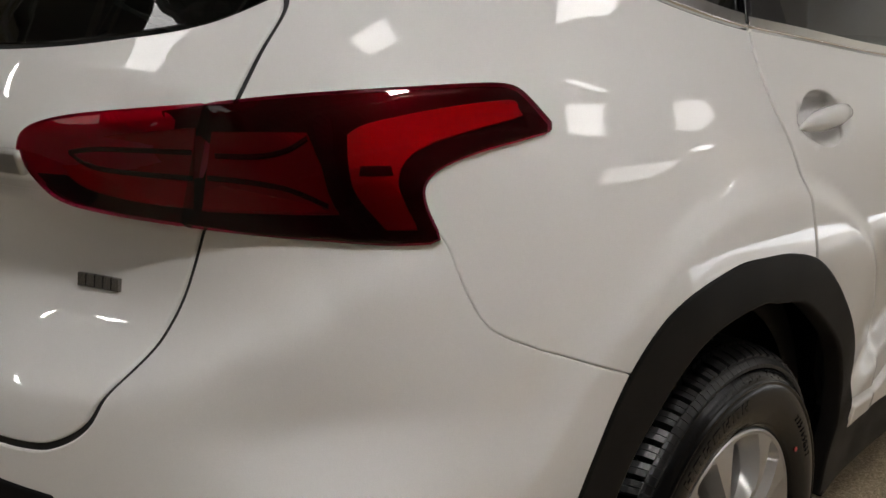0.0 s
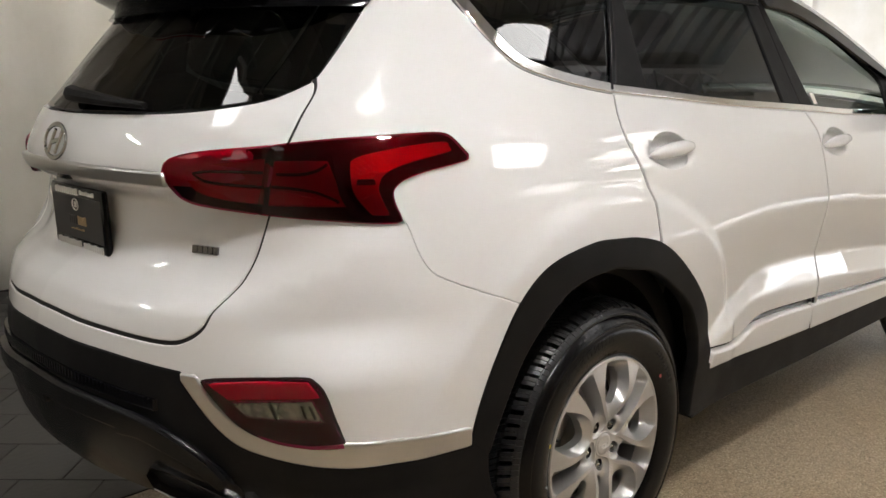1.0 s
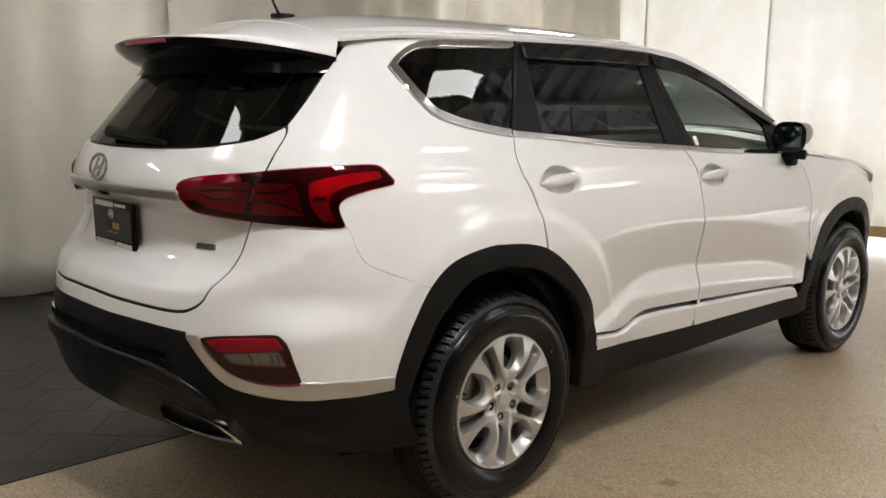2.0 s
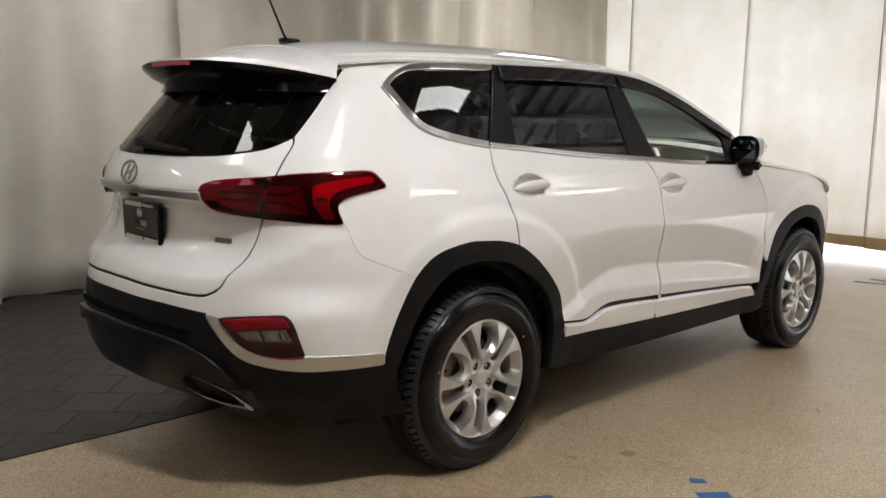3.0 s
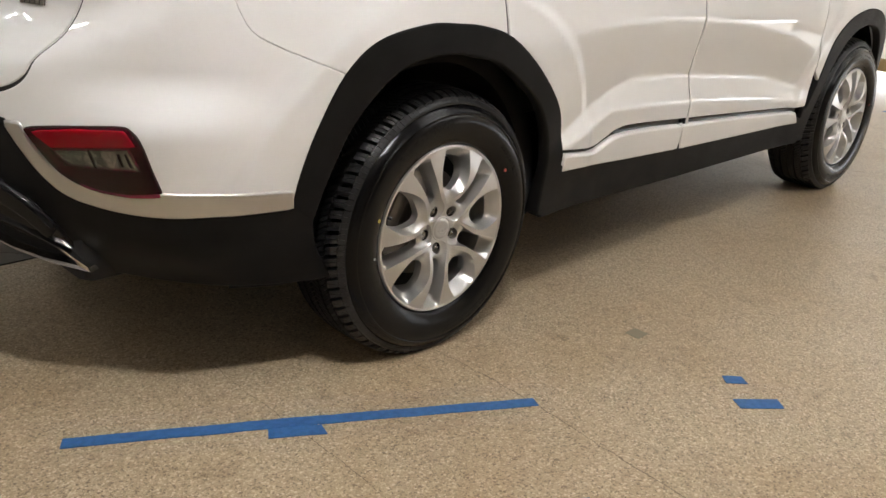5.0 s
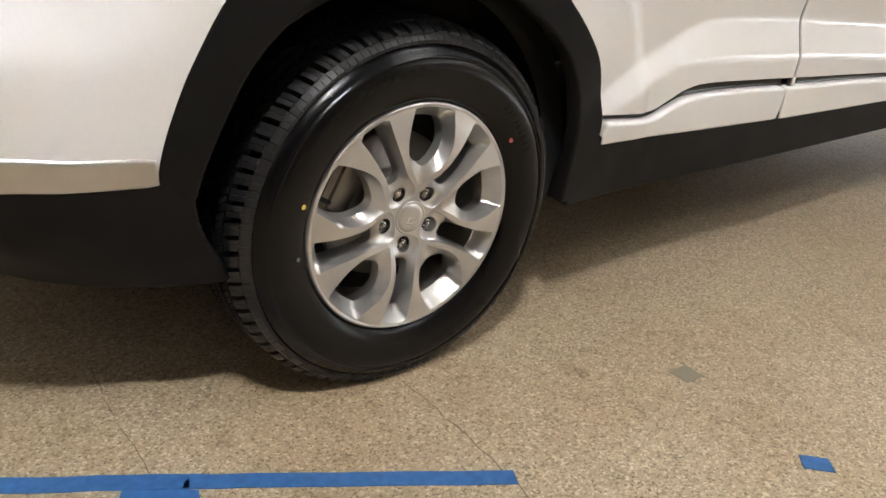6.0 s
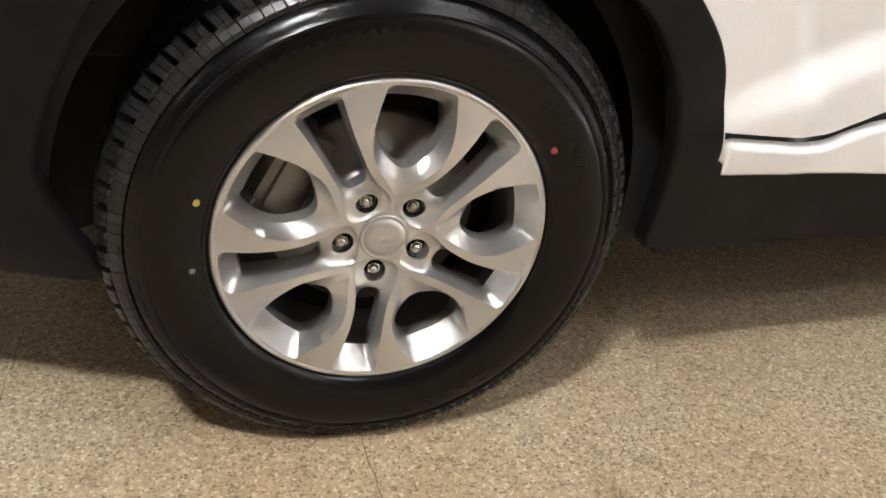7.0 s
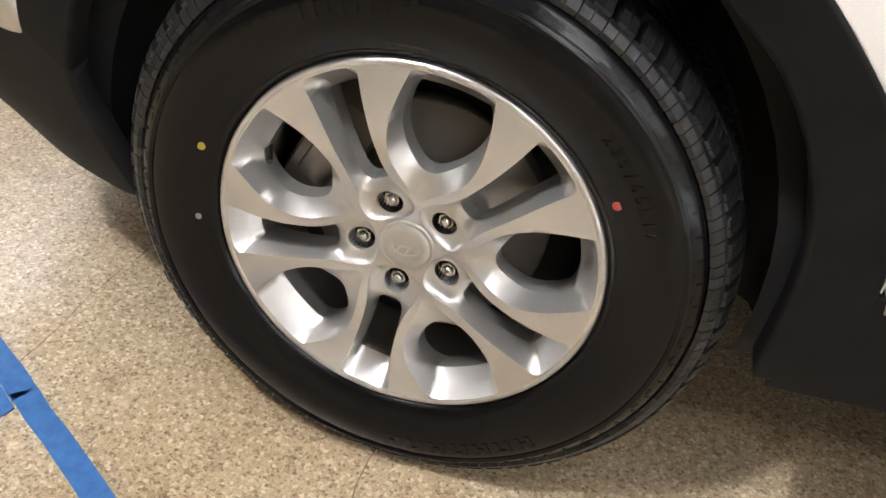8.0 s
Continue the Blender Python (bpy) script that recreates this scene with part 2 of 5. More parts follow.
def skin(u, z, out=0.0):
    """The point of the car's right side at plan run u and height z, out metres proud of it."""
    cx, cy = plan_x(u), plan_y(u)
    k = ramp(.42, .80, u)
    back = tail_x(z) * (1 - k) + corner_x(z) * k
    fade = 1 - ramp(-.55, .55, cx)
    front = ramp(2.5, 3.6, cx) * ramp(.75, 1.05, z) * .12
    x = cx + back * fade - front
    y = cy * (1 + (wide(z) - 1) * ramp(.1, .75, abs(cy)))
    side = ramp(.78, .9, abs(cy))
    y -= relief(x, z) * side
    q = .055 * math.exp(-((u - .86) / .17) ** 2) * ramp(.80, .68, z) * ramp(.28, .45, z)
    if u < 1.05 and .66 < z < 1.25:
        q += .015 * ridge(u, z, LOW_CREASE, .075, .13, .006) * (1 - ramp(.93, 1.0, z)) * ramp(.25, .5, u)
        if z > 1.1:
            q += .007 * ridge(u, z, HIGH_CREASE, .035, .05, .004) * ramp(.25, .4, u)
    return x - .6 * q, y - .8 * q, z


lamp_x = spline([(.98, .022), (1.03, .002), (1.08, -.006), (1.108, -.0075), (1.135, .001), (1.18, .03)])


def lamp_skin(u, z):
    """The tail lamps' own smooth bulge, which the tailgate falls away from."""
    x, y, zz = skin(abs(u), z)
    k = ramp(.42, .80, abs(u))
    fade = 1 - ramp(-.55, .55, plan_x(abs(u)))
    x += (lamp_x(z) - tail_x(z)) * (1 - k) * fade
    return x, (y if u >= 0 else -y), zz
from mathutils import geometry


# ---- building helpers ----
def link_mesh(name, verts, faces, mat, parent=None, label="", normals=None, smooth=True):
    me = bpy.data.meshes.new(name)
    me.from_pydata([tuple(v) for v in verts], [], faces)
    me.materials.append(mat)
    if smooth:
        me.shade_smooth()
    if normals is not None:
        me.normals_split_custom_set_from_vertices([tuple(n) for n in normals])
    ob = new(name, me)
    if parent is not None:
        ob.parent = parent
    return tagged(ob, label) if label else ob


def part(name, bm, mat, parent=None, label="", smooth=True, angle=35):
    """Links a bmesh as one mesh object under a thing or a part."""
    bmesh.ops.recalc_face_normals(bm, faces=bm.faces)
    me = bpy.data.meshes.new(name)
    bm.to_mesh(me)
    bm.free()
    me.materials.append(mat)
    if smooth:
        me.shade_smooth()
        me.set_sharp_from_angle(angle=radians(angle))
    ob = new(name, me)
    if parent is not None:
        ob.parent = parent
    return tagged(ob, label) if label else ob


def thing(name, label, category, group="", kind="", at=(0, 0, 0)):
    ob = new(name)
    ob.location = at
    ob.empty_display_size = .1
    return tagged(ob, label, category, group, kind)


def box(bm, lo, hi, bevel=0.0, m=None):
    """Adds a box between two corners, with rounded edges."""
    c = [(a + b) / 2 for a, b in zip(lo, hi)]
    s = [abs(b - a) for a, b in zip(lo, hi)]
    r = bmesh.ops.create_cube(bm, size=1, matrix=(m or Matrix()) @ Matrix.Translation(c) @ Matrix.Diagonal((*s, 1)))
    if bevel:
        edges = list({e for v in r["verts"] for e in v.link_edges})
        bmesh.ops.bevel(bm, geom=edges, offset=bevel, segments=2, affect="EDGES", profile=.5)
    return bm


def bow(*pts, n=8):
    """Points on a smooth curve through the given ones."""
    out = []
    for i in range(len(pts) - 1):
        p0, p1, p2, p3 = pts[max(i - 1, 0)], pts[i], pts[i + 1], pts[min(i + 2, len(pts) - 1)]
        for k in range(n):
            t = k / n
            out.append(tuple(.5 * (2 * b + (c - a) * t + (2 * a - 5 * b + 4 * c - d) * t * t + (3 * b - a - 3 * c + d) * t ** 3)
                             for a, b, c, d in zip(p0, p1, p2, p3)))
    return out + [tuple(pts[-1])]


def even(loop, step):
    """A closed loop, with its long edges divided and doubles left out."""
    out = []
    for i, p in enumerate(loop):
        q = loop[(i + 1) % len(loop)]
        d = math.dist(p, q)
        if d < 1e-4:
            continue
        k = max(1, math.ceil(d / step))
        out += [(p[0] + (q[0] - p[0]) * j / k, p[1] + (q[1] - p[1]) * j / k) for j in range(k)]
    return out


def area(loop):
    return sum(a[0] * b[1] - b[0] * a[1] for a, b in zip(loop, loop[1:] + loop[:1])) / 2


def inset(loop, d):
    """The closed loop drawn d inwards (counter-clockwise loops)."""
    out, n = [], len(loop)
    for i in range(n):
        a, p, b = loop[i - 1], loop[i], loop[(i + 1) % n]
        e1 = Vector((p[0] - a[0], p[1] - a[1])).normalized()
        e2 = Vector((b[0] - p[0], b[1] - p[1])).normalized()
        t = e1 + e2
        t = t.normalized() if t.length > 1e-6 else e1
        out.append((p[0] - t.y * d, p[1] + t.x * d))
    return out


def within(pts, loop):
    """Which of the points lie inside the loop."""
    x, y = pts[:, 0], pts[:, 1]
    inside = np.zeros(len(pts), bool)
    for (x0, y0), (x1, y1) in zip(loop, loop[1:] + loop[:1]):
        if y0 != y1:
            hit = ((y0 > y) != (y1 > y)) & (x < (x1 - x0) * (y - y0) / (y1 - y0) + x0)
            inside ^= hit
    return inside


def flat_mesh(outline, holes=(), step=.03):
    """Triangles that fill an outline, less its holes: points, triangles and the boundary loops as lists of indices."""
    loops = [outline, *holes]
    pts, edges, rings = [], [], []
    for lp in loops:
        k = len(pts)
        pts += lp
        rings.append(list(range(k, k + len(lp))))
        edges += [(k + i, k + (i + 1) % len(lp)) for i in range(len(lp))]
    b = np.array(pts)
    lo, hi = b.min(0), b.max(0)
    gx, gy = np.meshgrid(np.arange(lo[0] + step / 2, hi[0], step), np.arange(lo[1] + step / 2, hi[1], step * .9))
    gx[::2] += step / 2
    g = np.stack([gx.ravel(), gy.ravel()], 1)
    keep = within(g, outline)
    for h in holes:
        keep &= ~within(g, h)
    g = g[keep]
    if len(g):
        near = np.full(len(g), 9.0)
        for p in b:
            near = np.minimum(near, np.hypot(g[:, 0] - p[0], g[:, 1] - p[1]))
        g = g[near > step * .55]
    pts = pts + [tuple(p) for p in g]
    v, _, f, ov, _, _ = geometry.delaunay_2d_cdt([Vector(p) for p in pts], edges, [], 1, 1e-6)
    where = {o: i for i, src in enumerate(ov) for o in src}
    v = [(p.x, p.y) for p in v]
    c = np.array([[sum(v[i][k] for i in t) / 3 for k in (0, 1)] for t in f])
    keep = within(c, outline)
    for h in holes:
        keep &= ~within(c, h)
    return v, [tuple(t) for t, k in zip(f, keep) if k], [[where[i] for i in r] for r in rings]


def shell(name, outline, mat, parent, surface, holes=(), out=0.0, depth=.014, gap=.0012, step=.03, round_off=.0024, label=""):
    """A curved panel: an outline in the surface's two coordinates, gap inside its seams, with rounded edges turned in by depth."""
    outline = even(outline, step * .6)
    if area(outline) < 0:
        outline.reverse()
    outline = inset(outline, gap + round_off * 1.4 if gap > 0 else gap)
    hs = []
    for h in holes:
        h = even(h, step * .6)
        if area(h) > 0:
            h.reverse()
        hs.append(inset(h, gap + round_off * 1.4 if gap > 0 else gap))
    pts, tris, rings = flat_mesh(outline, hs, step)
    used = {i for t in tris for i in t}
    P, N = [], []
    e = .002
    for a, b in pts:
        p = Vector(surface(a, b))
        n = (Vector(surface(a + e, b)) - Vector(surface(a - e, b))).cross(Vector(surface(a, b + e)) - Vector(surface(a, b - e)))
        n.normalize()
        axis = Vector((min(max(p.x, -.2), 2.9), 0, .85))
        if n.dot(p - axis) < 0:
            n = -n
        P.append(p + n * out)
        N.append(n)
    faces = []
    for t in tris:
        a, b, c = (P[i] for i in t)
        faces.append(t if (b - a).cross(c - a).dot(N[t[0]]) > 0 else t[::-1])
    P0 = list(P)
    for r in rings:
        k = len(r)
        o = []
        for i in range(k):
            tan = P0[r[(i + 1) % k]] - P0[r[i - 1]]
            side = tan.cross(N[r[i]])
            o.append(side.normalized() if side.length > 1e-9 else Vector((0, 0, 0)))
        rows = [r]
        for way, drop, lean in ((round_off, round_off * .35, .7), (round_off * 1.4, round_off * 1.4, 2.2), (round_off * 1.4, depth, 9)):
            row = []
            for i in range(k):
                n = N[r[i]]
                row.append(len(P))
                P.append(P0[r[i]] + o[i] * way - n * drop)
                N.append((n + o[i] * lean).normalized())
            rows.append(row)
        for a, b in zip(rows, rows[1:]):
            for i in range(k):
                j = (i + 1) % k
                q = (a[i], a[j], b[j], b[i])
                nn = (P[q[1]] - P[q[0]]).cross(P[q[3]] - P[q[0]])
                want = o[i] + N[r[i]]
                faces.append(q if nn.dot(want) >= 0 else q[::-1])
    return link_mesh(name, P, faces, mat, parent, label, N)


def skin_both(u, z):
    """The body's surface, left side with negative u."""
    x, y, zz = skin(abs(u), z)
    return x, (y if u >= 0 else -y), zz


def mirror(loop):
    return [(-a, b) for a, b in loop]


def whole(half):
    """A loop over both sides from its right half, which runs from middle to middle."""
    return list(half) + [(-a, b) for a, b in reversed(half) if a > 1e-6]


def revolve(profile, n):
    """Verts and faces of a profile of (radius, along) turned round the y axis."""
    verts = [(r * math.cos(2 * math.pi * i / n), y, r * math.sin(2 * math.pi * i / n)) for i in range(n) for r, y in profile]
    m = len(profile)
    faces = [(i * m + j, i * m + j + 1, ((i + 1) % n) * m + j + 1, ((i + 1) % n) * m + j) for i in range(n) for j in range(m - 1)]
    return verts, faces


def tube(bm, path, radius, sides=8):
    """A round bar along a path, closed at both ends."""
    rings = []
    for i, p in enumerate(path):
        p = Vector(p)
        t = (Vector(path[min(i + 1, len(path) - 1)]) - Vector(path[max(i - 1, 0)])).normalized()
        a = t.orthogonal().normalized()
        if i and abs(a.dot(last)) < .99:
            a = (last - t * last.dot(t)).normalized()
        last = a
        b = t.cross(a)
        r = radius(i / (len(path) - 1)) if callable(radius) else radius
        rings.append([bm.verts.new(p + (a * math.cos(2 * math.pi * k / sides) + b * math.sin(2 * math.pi * k / sides)) * r) for k in range(sides)])
    for p, q in zip(rings, rings[1:]):
        for k in range(sides):
            bm.faces.new((p[k], p[(k + 1) % sides], q[(k + 1) % sides], q[k]))
    bm.faces.new(rings[0])
    bm.faces.new(rings[-1])
    return bm


def clip_loop(loop, p, q, keep_left):
    """The part of a loop on one side of the line from p to q."""
    def d(a):
        v = (q[0] - p[0]) * (a[1] - p[1]) - (q[1] - p[1]) * (a[0] - p[0])
        return v if keep_left else -v
    out = []
    for a, b in zip(loop, loop[1:] + loop[:1]):
        da, db = d(a), d(b)
        if da >= 0:
            out.append(a)
        if da * db < 0:
            k = da / (da - db)
            out.append((a[0] + (b[0] - a[0]) * k, a[1] + (b[1] - a[1]) * k))
    return out


def stripe(pts, w):
    """A thin loop along a line."""
    return [(a, b + w / 2) for a, b in pts] + [(a, b - w / 2) for a, b in reversed(pts)]


# ---- the room ----
def drape(name, a, b, z0, z1, mat, label, fold=.045, pitch=.42, seed=1, hem=0.0, category="curtain"):
    """A hanging cloth from a to b in plan, in soft uneven folds that deepen towards the hem."""
    rnd = random.Random(seed)
    length = math.dist(a, b)
    n, rows = int(length / .05), 14
    dx, dy = (b[0] - a[0]) / length, (b[1] - a[1]) / length
    phase = [rnd.uniform(0, 6.28) for _ in range(4)]
    verts = []
    for side in (0, 1):
        for j in range(rows + 1):
            v = j / rows
            z = z1 + (z0 - z1) * v
            for i in range(n + 1):
                s = length * i / n
                w = .5 + .5 * math.sin(s * .55 + phase[0])
                o = fold * (.5 + .5 * v) * (math.sin(s * 6.283 / pitch + 1.6 * math.sin(s * .9 + phase[1]) + .35 * v) * (.25 + .75 * w)
                                          + .5 * math.sin(s * 6.283 / (pitch * 2.7) + phase[2] + .5 * v))
                o += fold * .55 * math.sin(s * 2.3 - 4.2 * v + phase[3]) * (.4 + .6 * v)
                drop = hem * math.sin(s * 1.3 + phase[3]) * v if j == rows else 0
                o += side * .004
                verts.append((a[0] + dx * s - dy * o, a[1] + dy * s + dx * o, z + drop))
    m = n + 1
    faces = [(j * m + i, j * m + i + 1, (j + 1) * m + i + 1, (j + 1) * m + i) for j in range(rows) for i in range(n)]
    k = (rows + 1) * m
    faces += [tuple(k + q for q in reversed(f)) for f in faces]
    faces += [(rows * m + i, rows * m + i + 1, k + rows * m + i + 1, k + rows * m + i) for i in range(n)]
    return tagged(link_mesh(name, verts, faces, mat), label, category)


def slab(name, lo, hi, mat, label, category, kind="structure", bevel=0):
    return tagged(part(name, box(bmesh.new(), lo, hi, bevel), mat, smooth=bool(bevel)), label, category, "", kind)


X0, X1, Y0, Y1, TOP = -7.0, 7.4, -7.5, 4.2, 4.0
CONCRETE = material("painted_block_wall", (.50, .45, .37), .8)[0]
DECK = material("grey_steel_deck", (.52, .52, .54), .45, .2)[0]
JOIST = material("white_painted_steel", (.78, .78, .78), .5)[0]
floor = slab("floor", (X0, Y0, -.12), (X1 + 2, Y1, 0), FLOOR, "worn beige speckled terrazzo floor", "floor")
slab("wall_west", (X0 - .2, Y0 - .2, -.12), (X0, Y1 + .2, TOP), CONCRETE, "plain tan wall", "wall")
slab("wall_south", (X0, Y0 - .2, -.12), (X1, Y0, TOP), CONCRETE, "plain tan wall", "wall")
slab("wall_north", (X0, Y1, -.12), (X1, Y1 + .2, TOP), CONCRETE, "plain tan wall behind the drapes", "wall")
# wide daylight opening behind the eastern drapes
slab("wall_east", (X1, Y0 - .2, 3.3), (X1 + .2, Y1 + .2, TOP), CONCRETE, "plain tan lintel over a wide opening", "wall")
slab("backdrop", (X1 + 1.6, Y0 - 2, -.12), (X1 + 1.7, Y1 + 2, TOP), glow_mat("daylight", (.88, .93, 1), 6.2), "plain bright daylight outside", "backdrop")
bm = bmesh.new()
box(bm, (X0 - .2, Y0 - .2, TOP), (X1 + .2, Y1 + .2, TOP + .2))
for i in range(int((X1 - X0) / .30)):
    box(bm, (X0 + .3 * i, Y0, TOP - .06), (X0 + .3 * i + .13, Y1, TOP + .01))
tagged(part("ceiling", bm, DECK, smooth=False), "grey corrugated steel deck ceiling", "ceiling", "", "structure")
for i in range(6):
    bm = bmesh.new()
    y = Y0 + 1.0 + 1.9 * i
    for z in (TOP - .10, TOP - .52):
        box(bm, (X0, y - .03, z - .03), (X1, y + .03, z + .03))
    n = 36
    w = (X1 - X0) / n
    for k in range(n):
        x = X0 + w * k
        tube(bm, [(x, y, TOP - .10 if k % 2 else TOP - .52), (x + w, y, TOP - .52 if k % 2 else TOP - .10)], .012, 5)
    tagged(part("ceiling_joist", bm, JOIST, smooth=False), "white painted open-web steel roof joist", "joist", "roof joists", "structure")

SEAM = material("stitched_edge", (.34, .31, .26), .9)[0]
for i, (a, b) in enumerate(((-7, -3.5), (-3.49, -.5), (-.49, 1.0), (1.01, 2.5), (2.51, 4.0), (4.01, 5.34), (5.36, 6.75))):
    y = 3.36 + .02 * (i % 2)
    drape("drape", (a - .04, y), (b + .04, y), .012, TOP - .1, CLOTH, "cream cloth drape in soft vertical folds, hem on the floor", fold=.12, pitch=.46, seed=3 + i, hem=.006)
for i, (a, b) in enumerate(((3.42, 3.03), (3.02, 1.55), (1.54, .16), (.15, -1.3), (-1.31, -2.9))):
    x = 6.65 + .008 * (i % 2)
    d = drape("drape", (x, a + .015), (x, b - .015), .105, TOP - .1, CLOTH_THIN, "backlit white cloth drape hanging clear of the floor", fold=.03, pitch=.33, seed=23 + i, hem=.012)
    part("seam", box(bmesh.new(), (x - .020, b - .003, .11), (x - .012, b + .003, TOP - .1)), SEAM, d, "dark stitched edge", smooth=False)
slab("wall_corner", (6.75, -7.5, .36), (6.9, -2.95, TOP), CONCRETE, "plain tan wall over a low open dock door", "wall")


def ceiling_light(w, d, label, glow=None, up=False, lift=0.0):
    """A troffer of w by d metres, hung on two rods."""
    t = thing("ceiling_light", label, "ceiling light", "ceiling lights", at=(0, 0, LIGHT_Z + lift))
    w, d = w / 2, d / 2
    bm = bmesh.new()
    for lo, hi in (((-w - .03, -d - .03, 0), (-w, d + .03, .06)), ((w, -d - .03, 0), (w + .03, d + .03, .06)), ((-w, -d - .03, 0), (w, -d, .06)), ((-w, d, 0), (w, d + .03, .06)), ((-w, -d, .04), (w, d, .06))):
        box(bm, lo, hi)
    part("frame", bm, JOIST, t, smooth=False)
    part("diffuser", box(bmesh.new(), (-w + .002, -d + .002, .01), (w - .002, d - .002, .03)), glow or PANEL_GLOW, t, smooth=False)
    if up:
        part("uplight", box(bmesh.new(), (-w + .02, -d + .02, .0605), (w - .02, d - .02, .068)), UP_GLOW, t, smooth=False)
    for xx in (-w * .8, w * .8):
        bm = bmesh.new()
        tube(bm, [(xx, 0, .055), (xx, 0, TOP - LIGHT_Z - lift + .02)], .008, 6)
        part("rod", bm, JOIST, t)
    return t


LIGHT_Z = 3.0
# upward glow added on some troffers, for ambient fill off the deck
UP_GLOW = glow_mat("deck_fill_glow", (1, .98, .97), 11)
PANEL_GLOW = glow_mat("panel_light", (1, .975, .95), 14)
troffer = ceiling_light(1.05, .19, "long white troffer light hung on rods from the deck")
troffer.matrix_basis = pose(1.43, -1.80, LIGHT_Z, 0, 0, -9)
slim = ceiling_light(1.0, .08, "slim white troffer light hung on rods from the deck")
slim.matrix_basis = pose(1.64, -2.36, LIGHT_Z, 0, 0, -9)
# unseen fill lights, added to brighten the northern drapes
drape_fill = ceiling_light(.9, .10, "added narrow white fill light that brightens the drapes", glow_mat("drape_fill_light", (1, .975, .95), 120))
drape_fill.location = (-3.4, 2.15, LIGHT_Z)
for x, y in ((.5, 2.05), (4.3, 2.3)):
    copy_thing(drape_fill, pose(x, y, LIGHT_Z))
small = ceiling_light(.32, .30, "small white troffer light hung on rods from the deck")
small.location = (-1.65, .06, LIGHT_Z)
for x, y in ((4.0, .4), (-.7, -1.15)):
    copy_thing(small, pose(x, y, LIGHT_Z))
broad = ceiling_light(1.2, .40, "broad white troffer light hung on rods from the deck", up=True)
broad.location = (1.9, -3.25, LIGHT_Z)
for x, y in ((6.0, -4.4),):
    copy_thing(broad, pose(x, y, LIGHT_Z))
# the strong lamp that throws the car's shadow
flood = ceiling_light(.32, .24, "small very bright white flood light hung on rods", glow_mat("flood_light", (1, .975, .95), 430), lift=.6)
flood.location = (-1.2, -2.5, LIGHT_Z + .6)
# wide soft panels over the rest of the showroom, out of view
SOFT_GLOW = glow_mat("soft_panel_light", (1, .975, .95), 6.5)
panel = ceiling_light(2.4, 1.2, "wide soft white light panel hung on rods from the deck", SOFT_GLOW)
panel.location = (4.6, -5.8, LIGHT_Z)
soft_troffer = ceiling_light(1.2, .40, "soft white troffer light hung on rods from the deck", SOFT_GLOW, up=True)
soft_troffer.location = (4.4, -3.2, LIGHT_Z)
# two dim panels added in the west as fill for the car's tail
west_fill = ceiling_light(2.4, 1.2, "added wide dim white fill panel, out of view in the west", glow_mat("west_fill_light", (1, .975, .95), 2.0))
west_fill.location = (-5.2, -1.6, LIGHT_Z)
copy_thing(west_fill, pose(-5.2, .6, LIGHT_Z))

# dark slate tiles laid on the slant beside the terrazzo
TILE_EDGE = .36
slab("tile_bed", (X0, TILE_EDGE + .002, -.004), (2.6, Y1 - .3, .0015), GROUT, "dark grout bed of the slate tiling", "tile bed")
tile_bed = bpy.data.objects["tile_bed"]
half = .2755
rt = math.sqrt(.5)
for i in range(-12, 22):
    for j in range(-14, 16):
        s = .187 / math.sqrt(2) + half * i
        q = half * (j + (.5 if i % 2 else 0)) + .05
        quad = [(s + .002, q + .002), (s + half - .002, q + .002), (s + half - .002, q + half - .002), (s + .002, q + half - .002)]
        loop = [((a - b) * rt, (a + b) * rt) for a, b in quad]
        if not (-2.6 < loop[0][0] < 2.2 and loop[2][1] > TILE_EDGE + .02 and loop[0][1] < 3.2):
            continue
        loop = clip_loop(loop, (-9, TILE_EDGE + .004), (9, TILE_EDGE + .004), True)
        if len(loop) < 3:
            continue
        bm = bmesh.new()
        top = bm.faces.new([bm.verts.new((x, y, .0045)) for x, y in loop])
        if top.normal.z < 0:
            top.normal_flip()
        r = bmesh.ops.extrude_face_region(bm, geom=[top])
        for v in [g for g in r["geom"] if isinstance(g, bmesh.types.BMVert)]:
            v.co.z = .0005
        part("tile", bm, SLATE, tile_bed, smooth=False)


# ---- the car ----
car = thing("car", "pearl white sport utility vehicle with black cladding, parked on terrazzo", "car")

SEAM_TAIL = bow((0, .754), (.11, .752), (.34, .742), (.47, .738), (.52, .748), (.555, .776), (.568, .824), (.592, .884), (.62, .95), (.64, .998)) + bow((.66, 1.03), (.722, 1.148), (.746, 1.22), (.75, 1.256), (.737, 1.28))
SEAM_BUMPER = bow((.922, 1.005), (.936, .985), (.96, .926), (.99, .886), (1.05, .857), (1.09, .842), (1.198, .80))
SEAM_REAR = bow((1.616, 1.243), (1.614, 1.14), (1.64, 1.06), (1.656, 1.0), (1.668, .92), (1.678, .86), (1.698, .79))
SEAM_MID = bow((2.667, 1.166), (2.70, 1.10), (2.704, 1.0), (2.708, .9), (2.72, .7), (2.735, .6), (2.748, .49))
SEAM_FRONT = bow((3.61, 1.125), (3.664, 1.076), (3.728, .956), (3.737, .782), (3.74, .62))
ARCH_OUT = bow((1.108, .51), (1.125, .575), (1.165, .69), (1.205, .80), (1.27, .868), (1.40, .898), (1.50, .896), (1.592, .886), (1.69, .857), (1.80, .785), (1.90, .69), (1.958, .61), (1.990, .50), (1.996, .46))
